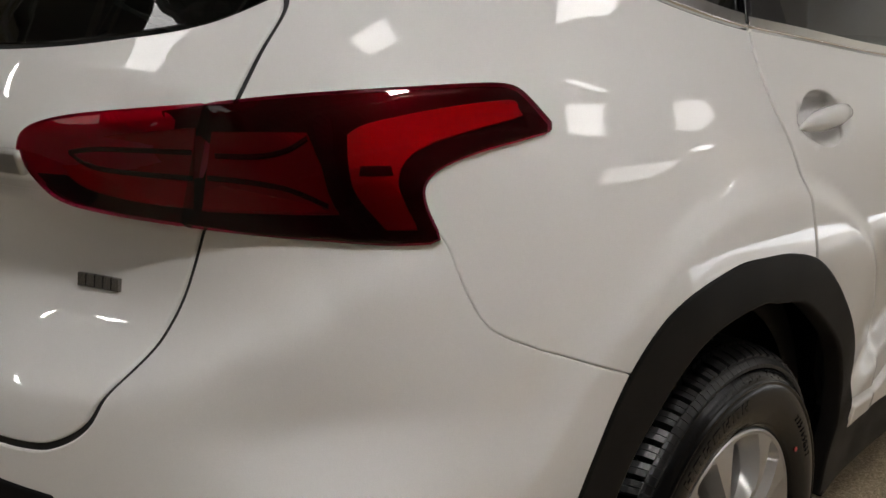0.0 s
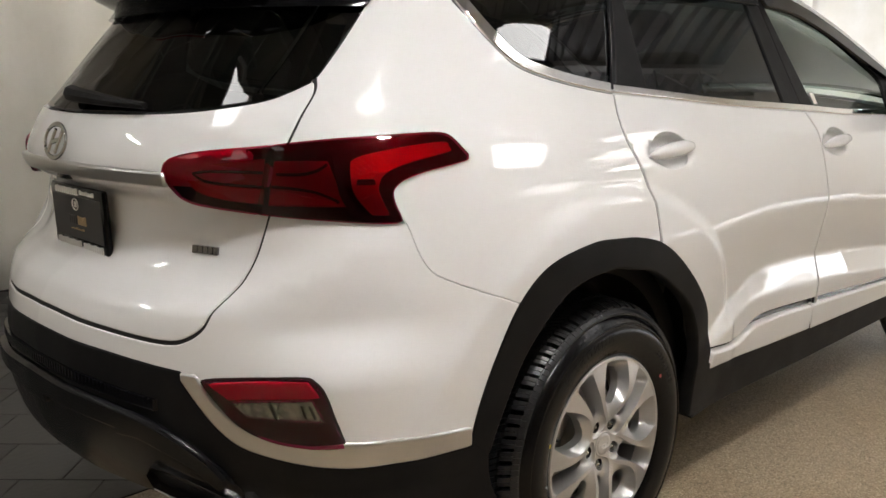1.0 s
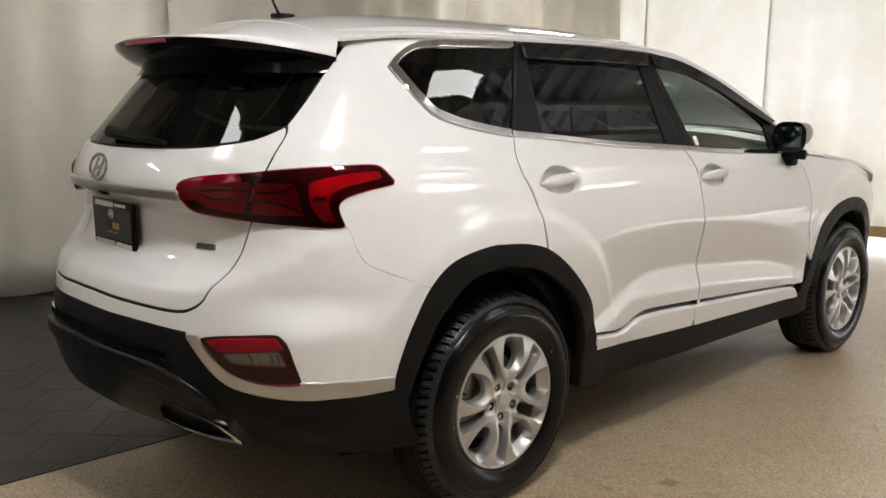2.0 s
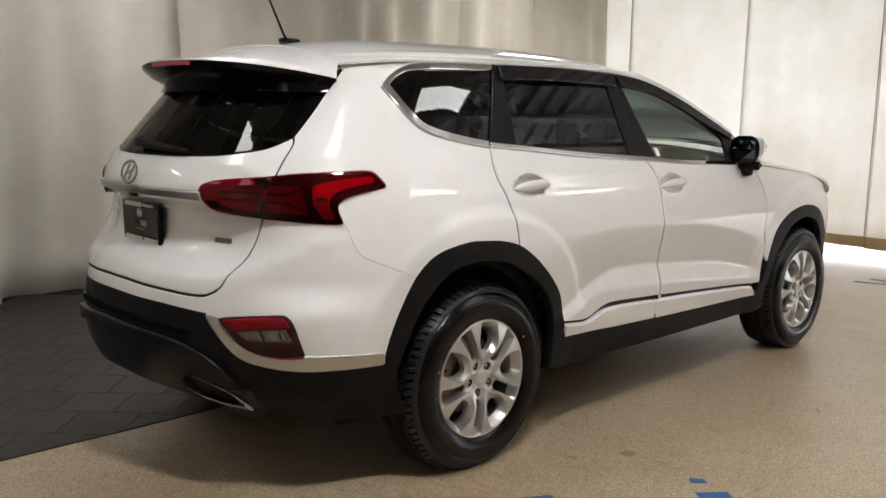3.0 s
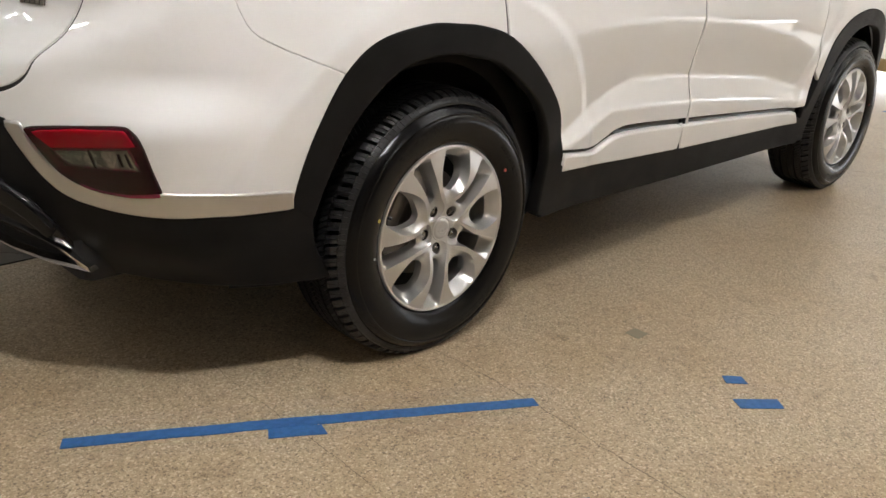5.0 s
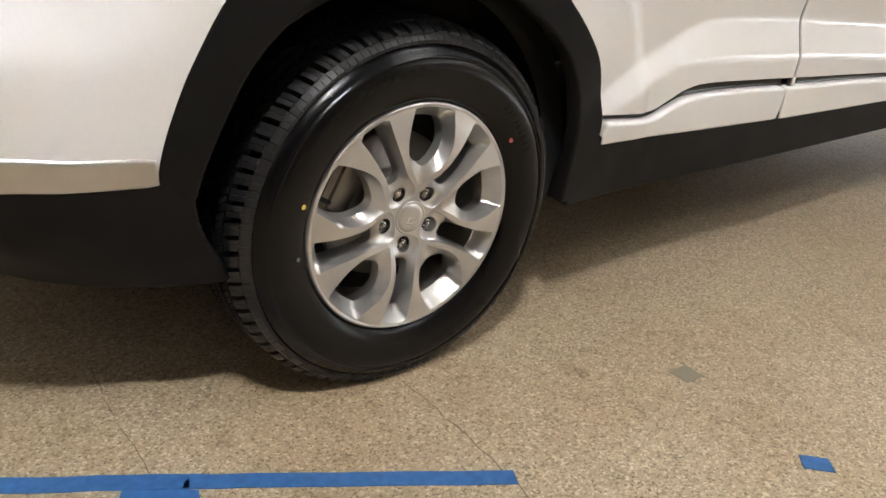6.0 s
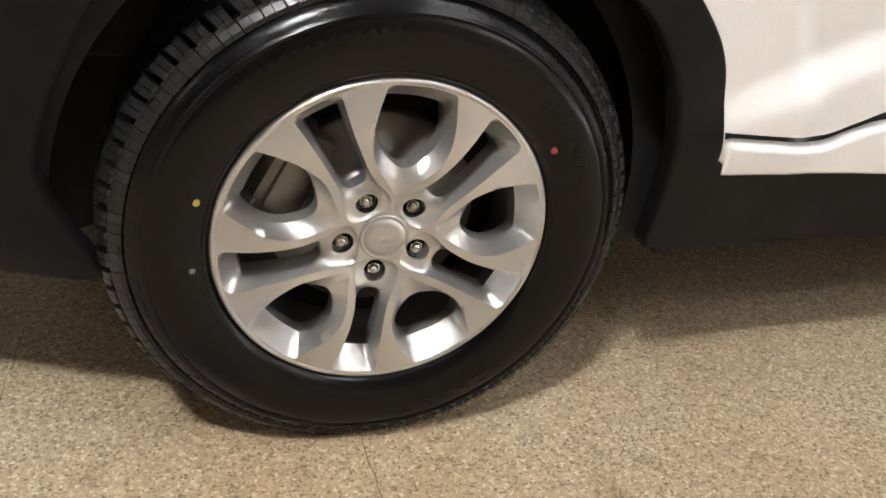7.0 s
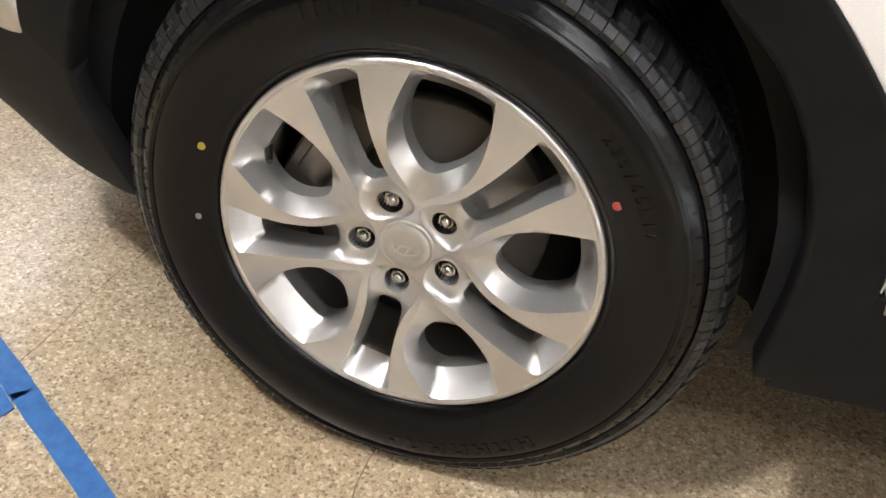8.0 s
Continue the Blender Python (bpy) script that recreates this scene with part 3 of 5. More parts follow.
ARCH_IN = bow((1.130, .305), (1.14, .45), (1.20, .60), (1.262, .72), (1.35, .812), (1.487, .835), (1.57, .822), (1.67, .797), (1.82, .70), (1.885, .62), (1.922, .53), (1.934, .42), (1.93, .318))
FARCH_OUT = bow((3.755, .455), (3.79, .56), (3.85, .735), (3.97, .825), (4.12, .86), (4.26, .865), (4.40, .84), (4.53, .77), (4.64, .66), (4.70, .53), (4.72, .42))
FARCH_IN = bow((3.80, .31), (3.85, .52), (3.92, .66), (4.03, .76), (4.16, .80), (4.28, .80), (4.40, .77), (4.51, .69), (4.59, .57), (4.63, .42), (4.63, .33))


def both(name, loop, mat, holes=(), label="", parent=None, **kw):
    """The same panel on the right side and, mirrored, on the left."""
    a = shell(name, loop, mat, parent or car, skin_both, holes, label=label, **kw)
    b = shell(name, mirror(loop), mat, parent or car, skin_both, [mirror(h) for h in holes], label=label, **kw)
    return a, b


# tail
GLASS_LOW = bow((0, 1.206), (.184, 1.208), (.36, 1.212), (.504, 1.222), (.648, 1.242), (.737, 1.28))
GLASS_SIDE = bow((.737, 1.28), (.765, 1.36), (.785, 1.44), (.80, 1.50), (.805, 1.53))
tailgate = shell("tailgate", whole(SEAM_TAIL + GLASS_LOW[::-1]), PAINT, car, skin_both, step=.02, gap=.0048)
rear_glass = shell("rear_window", whole(GLASS_LOW + GLASS_SIDE + [(.4, 1.53), (0, 1.53)]), TINT, tailgate, skin_both, out=-.004, label="dark tinted curved rear window")
BUMPER_LOW = bow((1.108, .528), (1.0, .532), (.856, .54)) + bow((.79, .535), (.71, .542), (.63, .575), (.57, .63), (.53, .674)) + bow((.45, .678), (.3, .69), (0, .697))
bumper = shell("rear_bumper", whole([(a, b - .004) for a, b in SEAM_TAIL[:SEAM_TAIL.index((.66, 1.03))]] + [(.66, 1.03), (.905, 1.02)] + [(a + .0032, b + .0028) for a, b in SEAM_BUMPER] + ARCH_OUT[:20][::-1] + BUMPER_LOW[1:]), PAINT, car, skin_both, step=.026, label="white painted rear bumper")

# sides
QWIN = bow((.984, 1.465), (.995, 1.50), (1.03, 1.535), (1.10, 1.552), (1.3, 1.558), (1.736, 1.565), n=5) + [(1.616, 1.243)] + bow((1.616, 1.243), (1.50, 1.257), (1.34, 1.282), (1.22, 1.312), (1.13, 1.36), (1.03, 1.43), (.984, 1.465), n=5)
ROOF_EDGE = bow((1.752, 1.590), (1.4, 1.588), (1.03, 1.578), (.90, 1.568), (.835, 1.560))
quarter_loop = GLASS_SIDE[:-1] + [(.81, 1.54), (.835, 1.555)] + ROOF_EDGE[::-1] + [(1.74, 1.57)] + SEAM_REAR + ARCH_IN[16:56][::-1] + SEAM_BUMPER[::-1] + [(.905, 1.02), (.68, 1.03)] + SEAM_TAIL[-32:]
both("quarter_panel", quarter_loop, PAINT, [inset(QWIN, -.004) if area(QWIN) > 0 else inset(QWIN[::-1], -.004)], step=.026, gap=.0022)
RDOOR = SEAM_REAR + ARCH_OUT[64:] + bow((1.992, .506), (2.10, .494), (2.18, .490), (2.24, .510), (2.30, .532), (2.40, .537), (2.746, .518)) + SEAM_MID[::-1] + bow((2.667, 1.166), (2.2, 1.195), (1.85, 1.225), (1.616, 1.243))
HANDLES = {"rear": (1.800, 1.085), "front": (2.827, 1.052)}


def cup(uc, zc):
    """The outline of the finger cup behind a door handle."""
    return [(uc + .082 * math.cos(k * math.pi / 18), zc + .004 + .043 * math.sin(k * math.pi / 18)) for k in range(36)]


rear_doors = both("rear_door", RDOOR, PAINT, [cup(*HANDLES["rear"])], step=.014, gap=.0045)
FDOOR = SEAM_MID + bow((2.746, .518), (3.1, .498), (3.5, .474), (3.66, .462), (3.74, .462)) + [(3.74, .62)] + SEAM_FRONT[::-1] + bow((3.61, 1.125), (3.424, 1.128), (3.0, 1.143), (2.667, 1.166))
front_doors = both("front_door", FDOOR, PAINT, [cup(*HANDLES["front"])], step=.016, gap=.004)
FENDER_TOP = bow((4.95, .86), (4.75, .955), (4.45, 1.03), (4.1, 1.075), (3.80, 1.105), (3.60, 1.125))
fenders = both("front_fender", SEAM_FRONT + FARCH_IN[8:62] + [(4.72, .5), (4.95, .6)] + FENDER_TOP, PAINT, step=.03)
shell("front_bumper", [(4.63, .40), (5.8, .34), (6.97, .40), (6.88, .5), (6.65, .6), (6.65, .86), (5.8, .93), (4.95, .86), (4.95, .6), (4.72, .5)], PAINT, car, lambda u, z: skin_both(u, z) if u <= 5.8 else (skin(11.6 - u, z)[0], -skin(11.6 - u, z)[1], z), step=.05, label="white front bumper")

# door frames and glass
DWIN = [(1.81, 1.525), (1.79, 1.238), (2.2, 1.208), (2.553, 1.188), (2.565, 1.53), (2.2, 1.533)]
FWIN = bow((2.685, 1.52), (2.82, 1.512), (3.0, 1.475), (3.20, 1.395), (3.40, 1.29), (3.445, 1.255), n=5) + [(3.42, 1.14), (2.762, 1.172)]
FRAME_R = [(1.618, 1.243), (1.85, 1.225), (2.2, 1.195), (2.667, 1.166), (2.647, 1.577), (1.76, 1.577)]
FRAME_F = [(2.667, 1.166), (3.0, 1.143), (3.424, 1.128), (3.60, 1.125), (3.62, 1.20)] + bow((3.544, 1.274), (3.35, 1.375), (3.136, 1.468), (2.88, 1.55), (2.647, 1.577))
SMOKE = material("smoked_acrylic", (.004, .004, .005), .05, 0, 0, .45)[0]
for doors, fr, wi, glass, word in ((rear_doors, FRAME_R, DWIN, TINT, "dark privacy glass"), (front_doors, FRAME_F, FWIN, CLEAR, "clear green-tinted glass")):
    for sgn, door in ((1, doors[0]), (-1, doors[1])):
        f = (lambda lp: lp) if sgn > 0 else mirror
        shell("window_frame", f(fr), PLASTIC, door, skin_both, [f(wi)], out=-.004, gap=.001)
        shell("window_pane", f(wi), glass, door, skin_both, out=-.010, gap=-.004, depth=.004, label=word)
both("quarter_window", QWIN, TINT, out=-.006, gap=-.002, depth=.004, label="dark privacy glass")
QW_IN = inset(QWIN, .018 if area(QWIN) > 0 else -.018)
QW_IN = QW_IN[27:] + QW_IN[1:26]
both("chrome_surround", QWIN[27:] + QWIN[1:26] + QW_IN[::-1], CHROME, out=.002, gap=0, depth=.012, label="bright chrome window surround")
both("window_edge", [(1.752, 1.578), (1.624, 1.246), (1.606, 1.248), (1.728, 1.566)], GLOSS, out=.0035, gap=0, depth=.01, label="gloss black window edge")
BELT = bow((1.616, 1.243), (1.85, 1.225), (2.2, 1.195), (2.667, 1.166), (3.0, 1.143), (3.424, 1.128), (3.58, 1.126))
both("belt_trim", BELT + [(a, b + .014) for a, b in BELT[::-1]], CHROME, out=.004, gap=0, depth=.01, label="chrome belt strip")
VIS_R = bow((1.775, 1.560), (2.2, 1.565), (2.632, 1.556)) + bow((2.608, 1.506), (2.2, 1.512), (1.775, 1.508))
VIS_F = bow((2.648, 1.556), (2.88, 1.530), (3.126, 1.456), (3.34, 1.364), (3.54, 1.270)) + bow((3.49, 1.258), (3.29, 1.336), (3.09, 1.418), (2.88, 1.482), (2.67, 1.504))
both("window_visor", VIS_R, SMOKE, out=.016, gap=0, depth=.014, label="smoked acrylic rain visor")
both("window_visor", VIS_F, SMOKE, out=.016, gap=0, depth=.014, label="smoked acrylic rain visor")

RAIL = bow((1.752, 1.572), (2.2, 1.577), (2.647, 1.567), (2.88, 1.540), (3.136, 1.463), (3.35, 1.372), (3.544, 1.276))
both("roof_rail", RAIL + [(a + .012, b + .022) for a, b in RAIL[::-1]], PAINT, out=.004, gap=0, depth=.014, round_off=.004, label="white roof edge over the doors")
both("roof_edge_strip", [(a, b - .007) for a, b in RAIL] + [(a, b + .001) for a, b in RAIL[::-1]], CHROME, out=.006, gap=0, depth=.008, round_off=.001, label="thin bright strip over the door windows")

# cladding
both("wheel_arch_trim", ARCH_OUT + [(1.998, .44), (1.985, .315)] + ARCH_IN[9:][::-1], PLASTIC, out=.004, gap=0, depth=.035, round_off=.005, label="black grained plastic arch moulding")
both("wheel_arch_trim", FARCH_OUT + [(4.73, .34)] + FARCH_IN[::-1] + [(3.74, .31), (3.735, .45)], PLASTIC, out=.004, gap=0, depth=.035, round_off=.005, label="black grained plastic arch moulding")
both("sill_cladding", [(1.975, .458), (2.7, .43), (3.74, .41), (3.76, .30), (2.7, .298), (1.945, .305)], PLASTIC, out=.004, gap=0, depth=.06, label="black plastic sill cladding")
both("sill_gap", bow((1.98, .516), (2.10, .504), (2.18, .500), (2.24, .520), (2.30, .542), (2.40, .547), (2.715, .528), (3.1, .508), (3.5, .484), (3.735, .472)) + [(3.735, .40), (1.98, .43)], GLOSS, out=-.016, gap=0, depth=.02)
both("sill_strip", bow((2.015, .484), (2.10, .474), (2.19, .468), (2.25, .488), (2.32, .505), (2.5, .504), (2.71, .492)) + [(2.71, .418), (2.4, .428), (2.2, .437), (2.018, .446)], PAINT, out=.008, gap=0, depth=.03, round_off=.006, label="white sill strip")
both("sill_strip", bow((2.722, .492), (3.1, .474), (3.5, .450), (3.66, .438)) + [(3.70, .400), (3.2, .408), (2.735, .416)], PAINT, out=.008, gap=0, depth=.03, round_off=.006, label="white sill strip")

# lower tail
LIP = material("scuffed_gloss_plastic", (.006, .006, .0065), .25, spec=.22)[0]
TRIM_TOP = bow((1.10, .542), (.98, .55), (.856, .558)) + bow((.79, .549), (.72, .551), (.65, .572), (.59, .622), (.552, .672))
TRIM_LOW = bow((.522, .672), (.565, .618), (.61, .566), (.66, .532), (.74, .517), (.856, .513)) + bow((.98, .511), (1.10, .508))
both("bumper_trim", TRIM_TOP + TRIM_LOW, SATIN, out=.007, gap=0, depth=.03, round_off=.005, label="satin silver bumper trim")
shell("lower_bumper", whole(bow((0, .70), (.3, .692), (.515, .676)) + TRIM_LOW[1:] + [(1.108, .506), (1.142, .466)] + ARCH_IN[8::-4] + [(1.10, .302), (.9, .305), (.62, .332), (.5, .40), (0, .44)]), PLASTIC, car, skin_both, out=.003, gap=0, depth=.03, round_off=.006, label="black grained plastic lower bumper")
shell("diffuser", whole(bow((0, .598), (.288, .583), (.44, .560), (.545, .508), (.60, .446), (.615, .40)) + bow((.57, .345), (.45, .365), (.3, .385), (0, .405))), LIP, car, skin_both, out=.012, gap=0, depth=.06, round_off=.006, label="scuffed dark plastic skid panel")
shell("skid_lip", whole(bow((0, .600), (.288, .585), (.44, .562), (.545, .512), (.60, .450)) + bow((.585, .432), (.53, .488), (.43, .532), (.36, .535), (.345, .548), (.10, .560), (.085, .545), (0, .547), n=4)), LIP, car, skin_both, out=.026, gap=0, depth=.02, round_off=.006, label="worn glossy skid plate lip")
bm = bmesh.new()
for k in range(72):
    u = -.46 + .92 * k / 71
    zz = .628 - .115 * u * u
    p = Vector(skin_both(u, zz))
    box(bm, (p.x - .012, p.y - .0042, zz - .012), (p.x + .02, p.y + .0042, zz + .012))
tagged(part("vent_teeth", bm, GLOSS, car, smooth=False), kind="stuff")

# roof, windscreen and bonnet
edge_z = spline([(-.8, 1.50), (-.45, 1.548), (-.15, 1.574), (.29, 1.585), (.8, 1.59), (1.12, 1.582), (1.40, 1.54), (1.62, 1.475), (2.03, 1.29), (2.30, 1.135)])
crown = spline([(-.8, .06), (-.45, .075), (0, .095), (.6, .10), (1.2, .095), (1.7, .10), (2.3, .085)])


roof_w = spline([(-.8, .40), (-.6, .46), (-.45, .525), (-.3, .580), (-.15, .622), (.1, .655), (.3, .658), (.8, .652), (1.12, .657), (1.4, .682), (1.62, .714), (2.03, .788), (2.3, .865)])


def roof_at(x, s):
    z = edge_z(x)
    w = roof_w(x)
    k = abs(s)
    return x - .22 * (1 - k * k) * ramp(-.3, -.75, x) + (.30 * (1 - k ** 2.2)) * ramp(1.2, 1.6, x) * (1 - .2 * ramp(1.9, 2.3, x)), s * w, z + crown(x) * (1 - k ** 2.4)


shell("roof", [(-.42, -1), (-.42, 1), (1.38, 1), (1.38, -1)], PAINT, car, roof_at, gap=-.002, step=.05, round_off=.002)
shell("windscreen", [(1.385, -.94), (1.385, .94), (2.28, .93), (2.28, -.93)], CLEAR, car, roof_at, gap=0, step=.05, label="clear windscreen")
for s in (1, -1):
    shell("windscreen_pillar", [(1.38, s * .945), (1.38, s), (2.30, s), (2.30, s * .935)], PAINT, car, roof_at, gap=0, step=.04)
hood_z = spline([(2.2, 1.13), (2.5, 1.10), (2.8, 1.06), (3.1, 1.0), (3.35, .93), (3.6, .86)])


def hood_at(x, s):
    z = hood_z(x)
    w = abs(skin(min(5.6, x + 1.515), z)[1]) - .004
    return x, s * w, z + .085 * (1 - abs(s) ** 2.2) * (1 - .5 * ramp(2.9, 3.6, x))


shell("bonnet", [(2.25, -1), (2.25, 1), (3.45, 1), (3.45, -1)], PAINT, car, hood_at, gap=0, step=.06, label="white bonnet")


# spoiler over the rear window
def spoiler_loft(rows, mat, name, label="", parent=None):
    n = 41
    verts, faces = [], []
    for i in range(n):
        y = -1 + 2 * i / (n - 1)
        verts += [row(y) for row in rows]
    m = len(rows)
    for i in range(n - 1):
        for j in range(m - 1):
            faces.append((i * m + j, i * m + j + 1, (i + 1) * m + j + 1, (i + 1) * m + j))
    bm = bmesh.new()
    vs = [bm.verts.new(v) for v in verts]
    for f in faces:
        try:
            bm.faces.new([vs[i] for i in f])
        except ValueError:
            pass
    bmesh.ops.remove_doubles(bm, verts=bm.verts, dist=.0005)
    return part(name, bm, mat, parent or car, label, angle=50)


def roof_row(x):
    return lambda s: roof_at(x, s)


def lip(dx, dz, pinch=0.0):
    def at(s):
        k = abs(s)
        return -.795 + .10 * k * k + .265 * k ** 5 + dx * (1 - k ** 6), s * (.615 - .027 * k - .03 * k ** 8), 1.553 - .03 * k * k - .032 * k ** 6 + dz * (1 - pinch * k ** 4)
    return at


def glass_row(z, off):
    def at(s):
        p = skin(abs(s) * .80, z)
        return p[0] - off, (-p[1] if s > 0 else p[1]) * 1.0, p[2]
    return at


spoiler = spoiler_loft([roof_row(-.38), roof_row(-.41), lip(.12, .012), lip(.01, .004), lip(0, -.004)], PAINT, "spoiler", "white roof spoiler with gloss black underside")
spoiler_loft([lip(-.001, -.003), lip(.004, -.018), lip(.05, -.06, .93), lip(.10, -.085, .90), glass_row(1.437, .012), glass_row(1.44, -.01)], GLOSS, "underside", "gloss black spoiler underside", spoiler)


# the roof's white shoulder over the rear quarter
SHOULDER_LOW = spline([(.80, 1.520), (.84, 1.542), (.90, 1.555), (1.0, 1.567), (1.06, 1.573), (1.4, 1.581), (1.76, 1.585)])


def shoulder(side):
    rows = []
    for k in range(49):
        u = .80 + .956 * k / 48
        p = Vector(skin(u, SHOULDER_LOW(u))) + Vector((0, -.0016, 0))
        q = Vector(roof_at(max(p.x, -.43), -.86)) + Vector((0, 0, .003))
        q.x = p.x
        c = Vector((p.x, p.y + (q.z - p.z) * .45, q.z - .004))
        rows.append([p + Vector((0, .006, 0))] + [p * (1 - t) ** 2 + c * 2 * t * (1 - t) + q * t * t for t in (0, .15, .3, .45, .6, .8, 1)] + [q - Vector((0, 0, .006))])
    n = len(rows[0])
    bm = bmesh.new()
    vs = [bm.verts.new((v.x, v.y * side, v.z)) for r in rows for v in r]
    for i in range(48):
        for j in range(n - 1):
            bm.faces.new((vs[i * n + j], vs[i * n + j + 1], vs[(i + 1) * n + j + 1], vs[(i + 1) * n + j]))
    part("roof_shoulder", bm, PAINT, car, angle=60)


shoulder(1)
shoulder(-1)


# dark strips set nearly flush, painting the shade inside the shut lines
def backing(line, w, along_u):
    if along_u:
        lp = [(a - w, b) for a, b in line] + [(a + w, b) for a, b in reversed(line)]
    else:
        lp = [(a, b - w) for a, b in line] + [(a, b + w) for a, b in reversed(line)]
    both("shut_seal", lp, DARK, out=-.0045, gap=0, depth=.006, step=.03)


for line, w, way in ((SEAM_REAR, .008, True), (SEAM_MID, .008, True), (SEAM_FRONT, .008, True), (SEAM_BUMPER, .006, True), (SEAM_TAIL[40:], .010, True), (SEAM_TAIL[:40], .010, False)):
    backing(line, w, way)


# ---- lamps, badges and fittings ----
LAMP = bow((.408, 1.085), (.42, 1.104), (.45, 1.116), (.52, 1.127), (.68, 1.141), (.816, 1.153), (.968, 1.161), (1.03, 1.161), (1.056, 1.15), (1.082, 1.118), n=4) \
    + bow((1.080, 1.113), (1.056, 1.109), (.985, 1.095), (.936, 1.077), (.914, 1.056), (.913, 1.03), (.925, .998), n=4) + bow((.918, .996), (.872, .996), (.792, 1.002), (.64, 1.011), (.53, 1.020), (.46, 1.031), (.428, 1.055), (.408, 1.085), n=4)


def grown(loop, d):
    loop = [p for i, p in enumerate(loop) if math.dist(p, loop[i - 1]) > 1e-5]
    return inset(loop if area(loop) > 0 else loop[::-1], d)


inner, outer = clip_loop(LAMP, (.632, 1.0), (.690, 1.15), True), clip_loop(LAMP, (.634, 1.0), (.692, 1.15), False)
RIB = material("black_lamp_rib", (.012, .002, .002), .4)[0]
PINK = material("pink_red_reflector", (.82, .03, .16), .25, 0, .5)[0]
RED_MID = material("red_lamp_bowl", (.56, .022, .08), .3, 0, .5)[0]


def bits(parent, f, name, mat, loops, out, depth=.006, surface=lamp_skin):
    for lp in loops:
        shell(name, f(lp), mat, parent, surface, out=out, gap=0, depth=depth, step=.02, round_off=.001)


BOWL, bowl_nodes, bowl_shader = material("silvered_bowl", (.50, .48, .45), .22, .75)
bumped(bowl_nodes, bowl_shader, noise_tex(bowl_nodes, 45, 2), .9, .01)
for side, f in ((1, lambda lp: lp), (-1, mirror)):
    lamp = shell("tail_lamp", f(grown(inner, -.001)), RED_DEEP, car, lamp_skin, out=.001, gap=0, depth=.02, step=.02, label="dark red wraparound tail lamp on the tailgate")
    bits(lamp, f, "reflector", RED_MID, [bow((.455, 1.088), (.52, 1.103), (.668, 1.118), n=4) + bow((.648, 1.028), (.56, 1.034), (.49, 1.05), (.455, 1.088), n=4)], .003)
    bits(lamp, f, "light_guide", RED, [bow((.462, 1.086), (.475, 1.094), (.495, 1.086), (.53, 1.066), (.652, 1.056), n=4) + bow((.645, 1.030), (.56, 1.036), (.495, 1.052), (.462, 1.086), n=4)], .005)
    bits(lamp, f, "rib", RIB, [stripe(bow((.492, 1.087), (.54, 1.092), (.66, 1.091), n=4), .0032), stripe(bow((.49, 1.087), (.53, 1.069), (.656, 1.062), n=4), .0032)], .0065)
    shell("lens", f(grown(inner, .001)), RED_LENS, lamp, lamp_skin, out=.011, gap=0, depth=.016, step=.016, round_off=.005)
    lamp = shell("tail_lamp", f(grown(outer, -.001)), RED_DEEP, car, lamp_skin, out=.001, gap=0, depth=.02, step=.02, label="dark red wraparound tail lamp on the wing")
    bits(lamp, f, "reflector", RED_MID, [[(.69, 1.114), (.80, 1.114), (.822, 1.026), (.662, 1.026)]], .003)
    bits(lamp, f, "light_guide", RED, [bow((.846, 1.112), (.841, 1.075), (.846, 1.045), (.872, 1.009), n=4) + bow((.904, 1.008), (.893, 1.035), (.889, 1.062), (.908, 1.09), (.96, 1.110), (1.05, 1.130), n=4) + bow((1.046, 1.138), (1.036, 1.147), (.952, 1.139), (.872, 1.124), (.846, 1.112), n=4),
                                       [(.672, 1.046), (.69, 1.054), (.80, 1.034), (.812, 1.029), (.664, 1.029)]], .005)
    bits(lamp, f, "rib", RIB, [stripe(bow((.69, 1.088), (.74, 1.088), (.775, 1.095), (.80, 1.108), n=4), .0035), stripe(bow((.676, 1.063), (.72, 1.060), (.77, 1.052), (.812, 1.034), n=4), .0035),
                               [(.853, 1.077), (.884, 1.077), (.885, 1.068), (.850, 1.068)], bow((.812, 1.128), (.83, 1.128), (.826, 1.06), (.856, 1.004), n=4) + bow((.838, 1.004), (.815, 1.05), (.812, 1.128), n=4)], .0065)
    shell("lens", f(grown(outer, .001)), RED_LENS, lamp, lamp_skin, out=.011, gap=0, depth=.016, step=.016, round_off=.005)

    FOG = bow((.572, .666), (.70, .684), (.775, .694), (.80, .69), (.822, .665), (.84, .61), (.856, .558), n=4) + bow((.80, .552), (.72, .556), (.655, .58), (.605, .628), (.572, .666), n=4)
    fog = shell("bumper_lamp", f(grown(FOG, -.002)), RED_DEEP, car, skin_both, out=.004, gap=0, depth=.02, step=.02, label="red and clear rear bumper lamp")
    shell("red_reflector", f(bow((.590, .661), (.70, .679), (.79, .688), n=4) + [(.812, .664), (.632, .636)]), PINK, fog, skin_both, out=.008, gap=0, depth=.01, step=.02)
    shell("bowl", f([(.635, .628), (.80, .655), (.822, .612), (.672, .602)]), BOWL, fog, skin_both, out=.007, gap=0, depth=.01, step=.02, label="silvered reversing lamp bowl")
    bits(fog, f, "rib", RIB, [[(.716, .641), (.719, .641), (.733, .606), (.729, .606)], [(.795, .645), (.797, .645), (.808, .618), (.805, .618)], [(.78, .643), (.782, .643), (.79, .618), (.788, .618)]], .0095, surface=skin_both)
    shell("lens", f(grown(FOG, .002)), glass_mat("pale_red_lens", (.85, .05, .30)) if side > 0 else bpy.data.materials["pale_red_lens"], fog, skin_both, [f([(.632, .630), (.803, .658), (.826, .611), (.668, .600)])], out=.013, gap=0, depth=.012, step=.02)
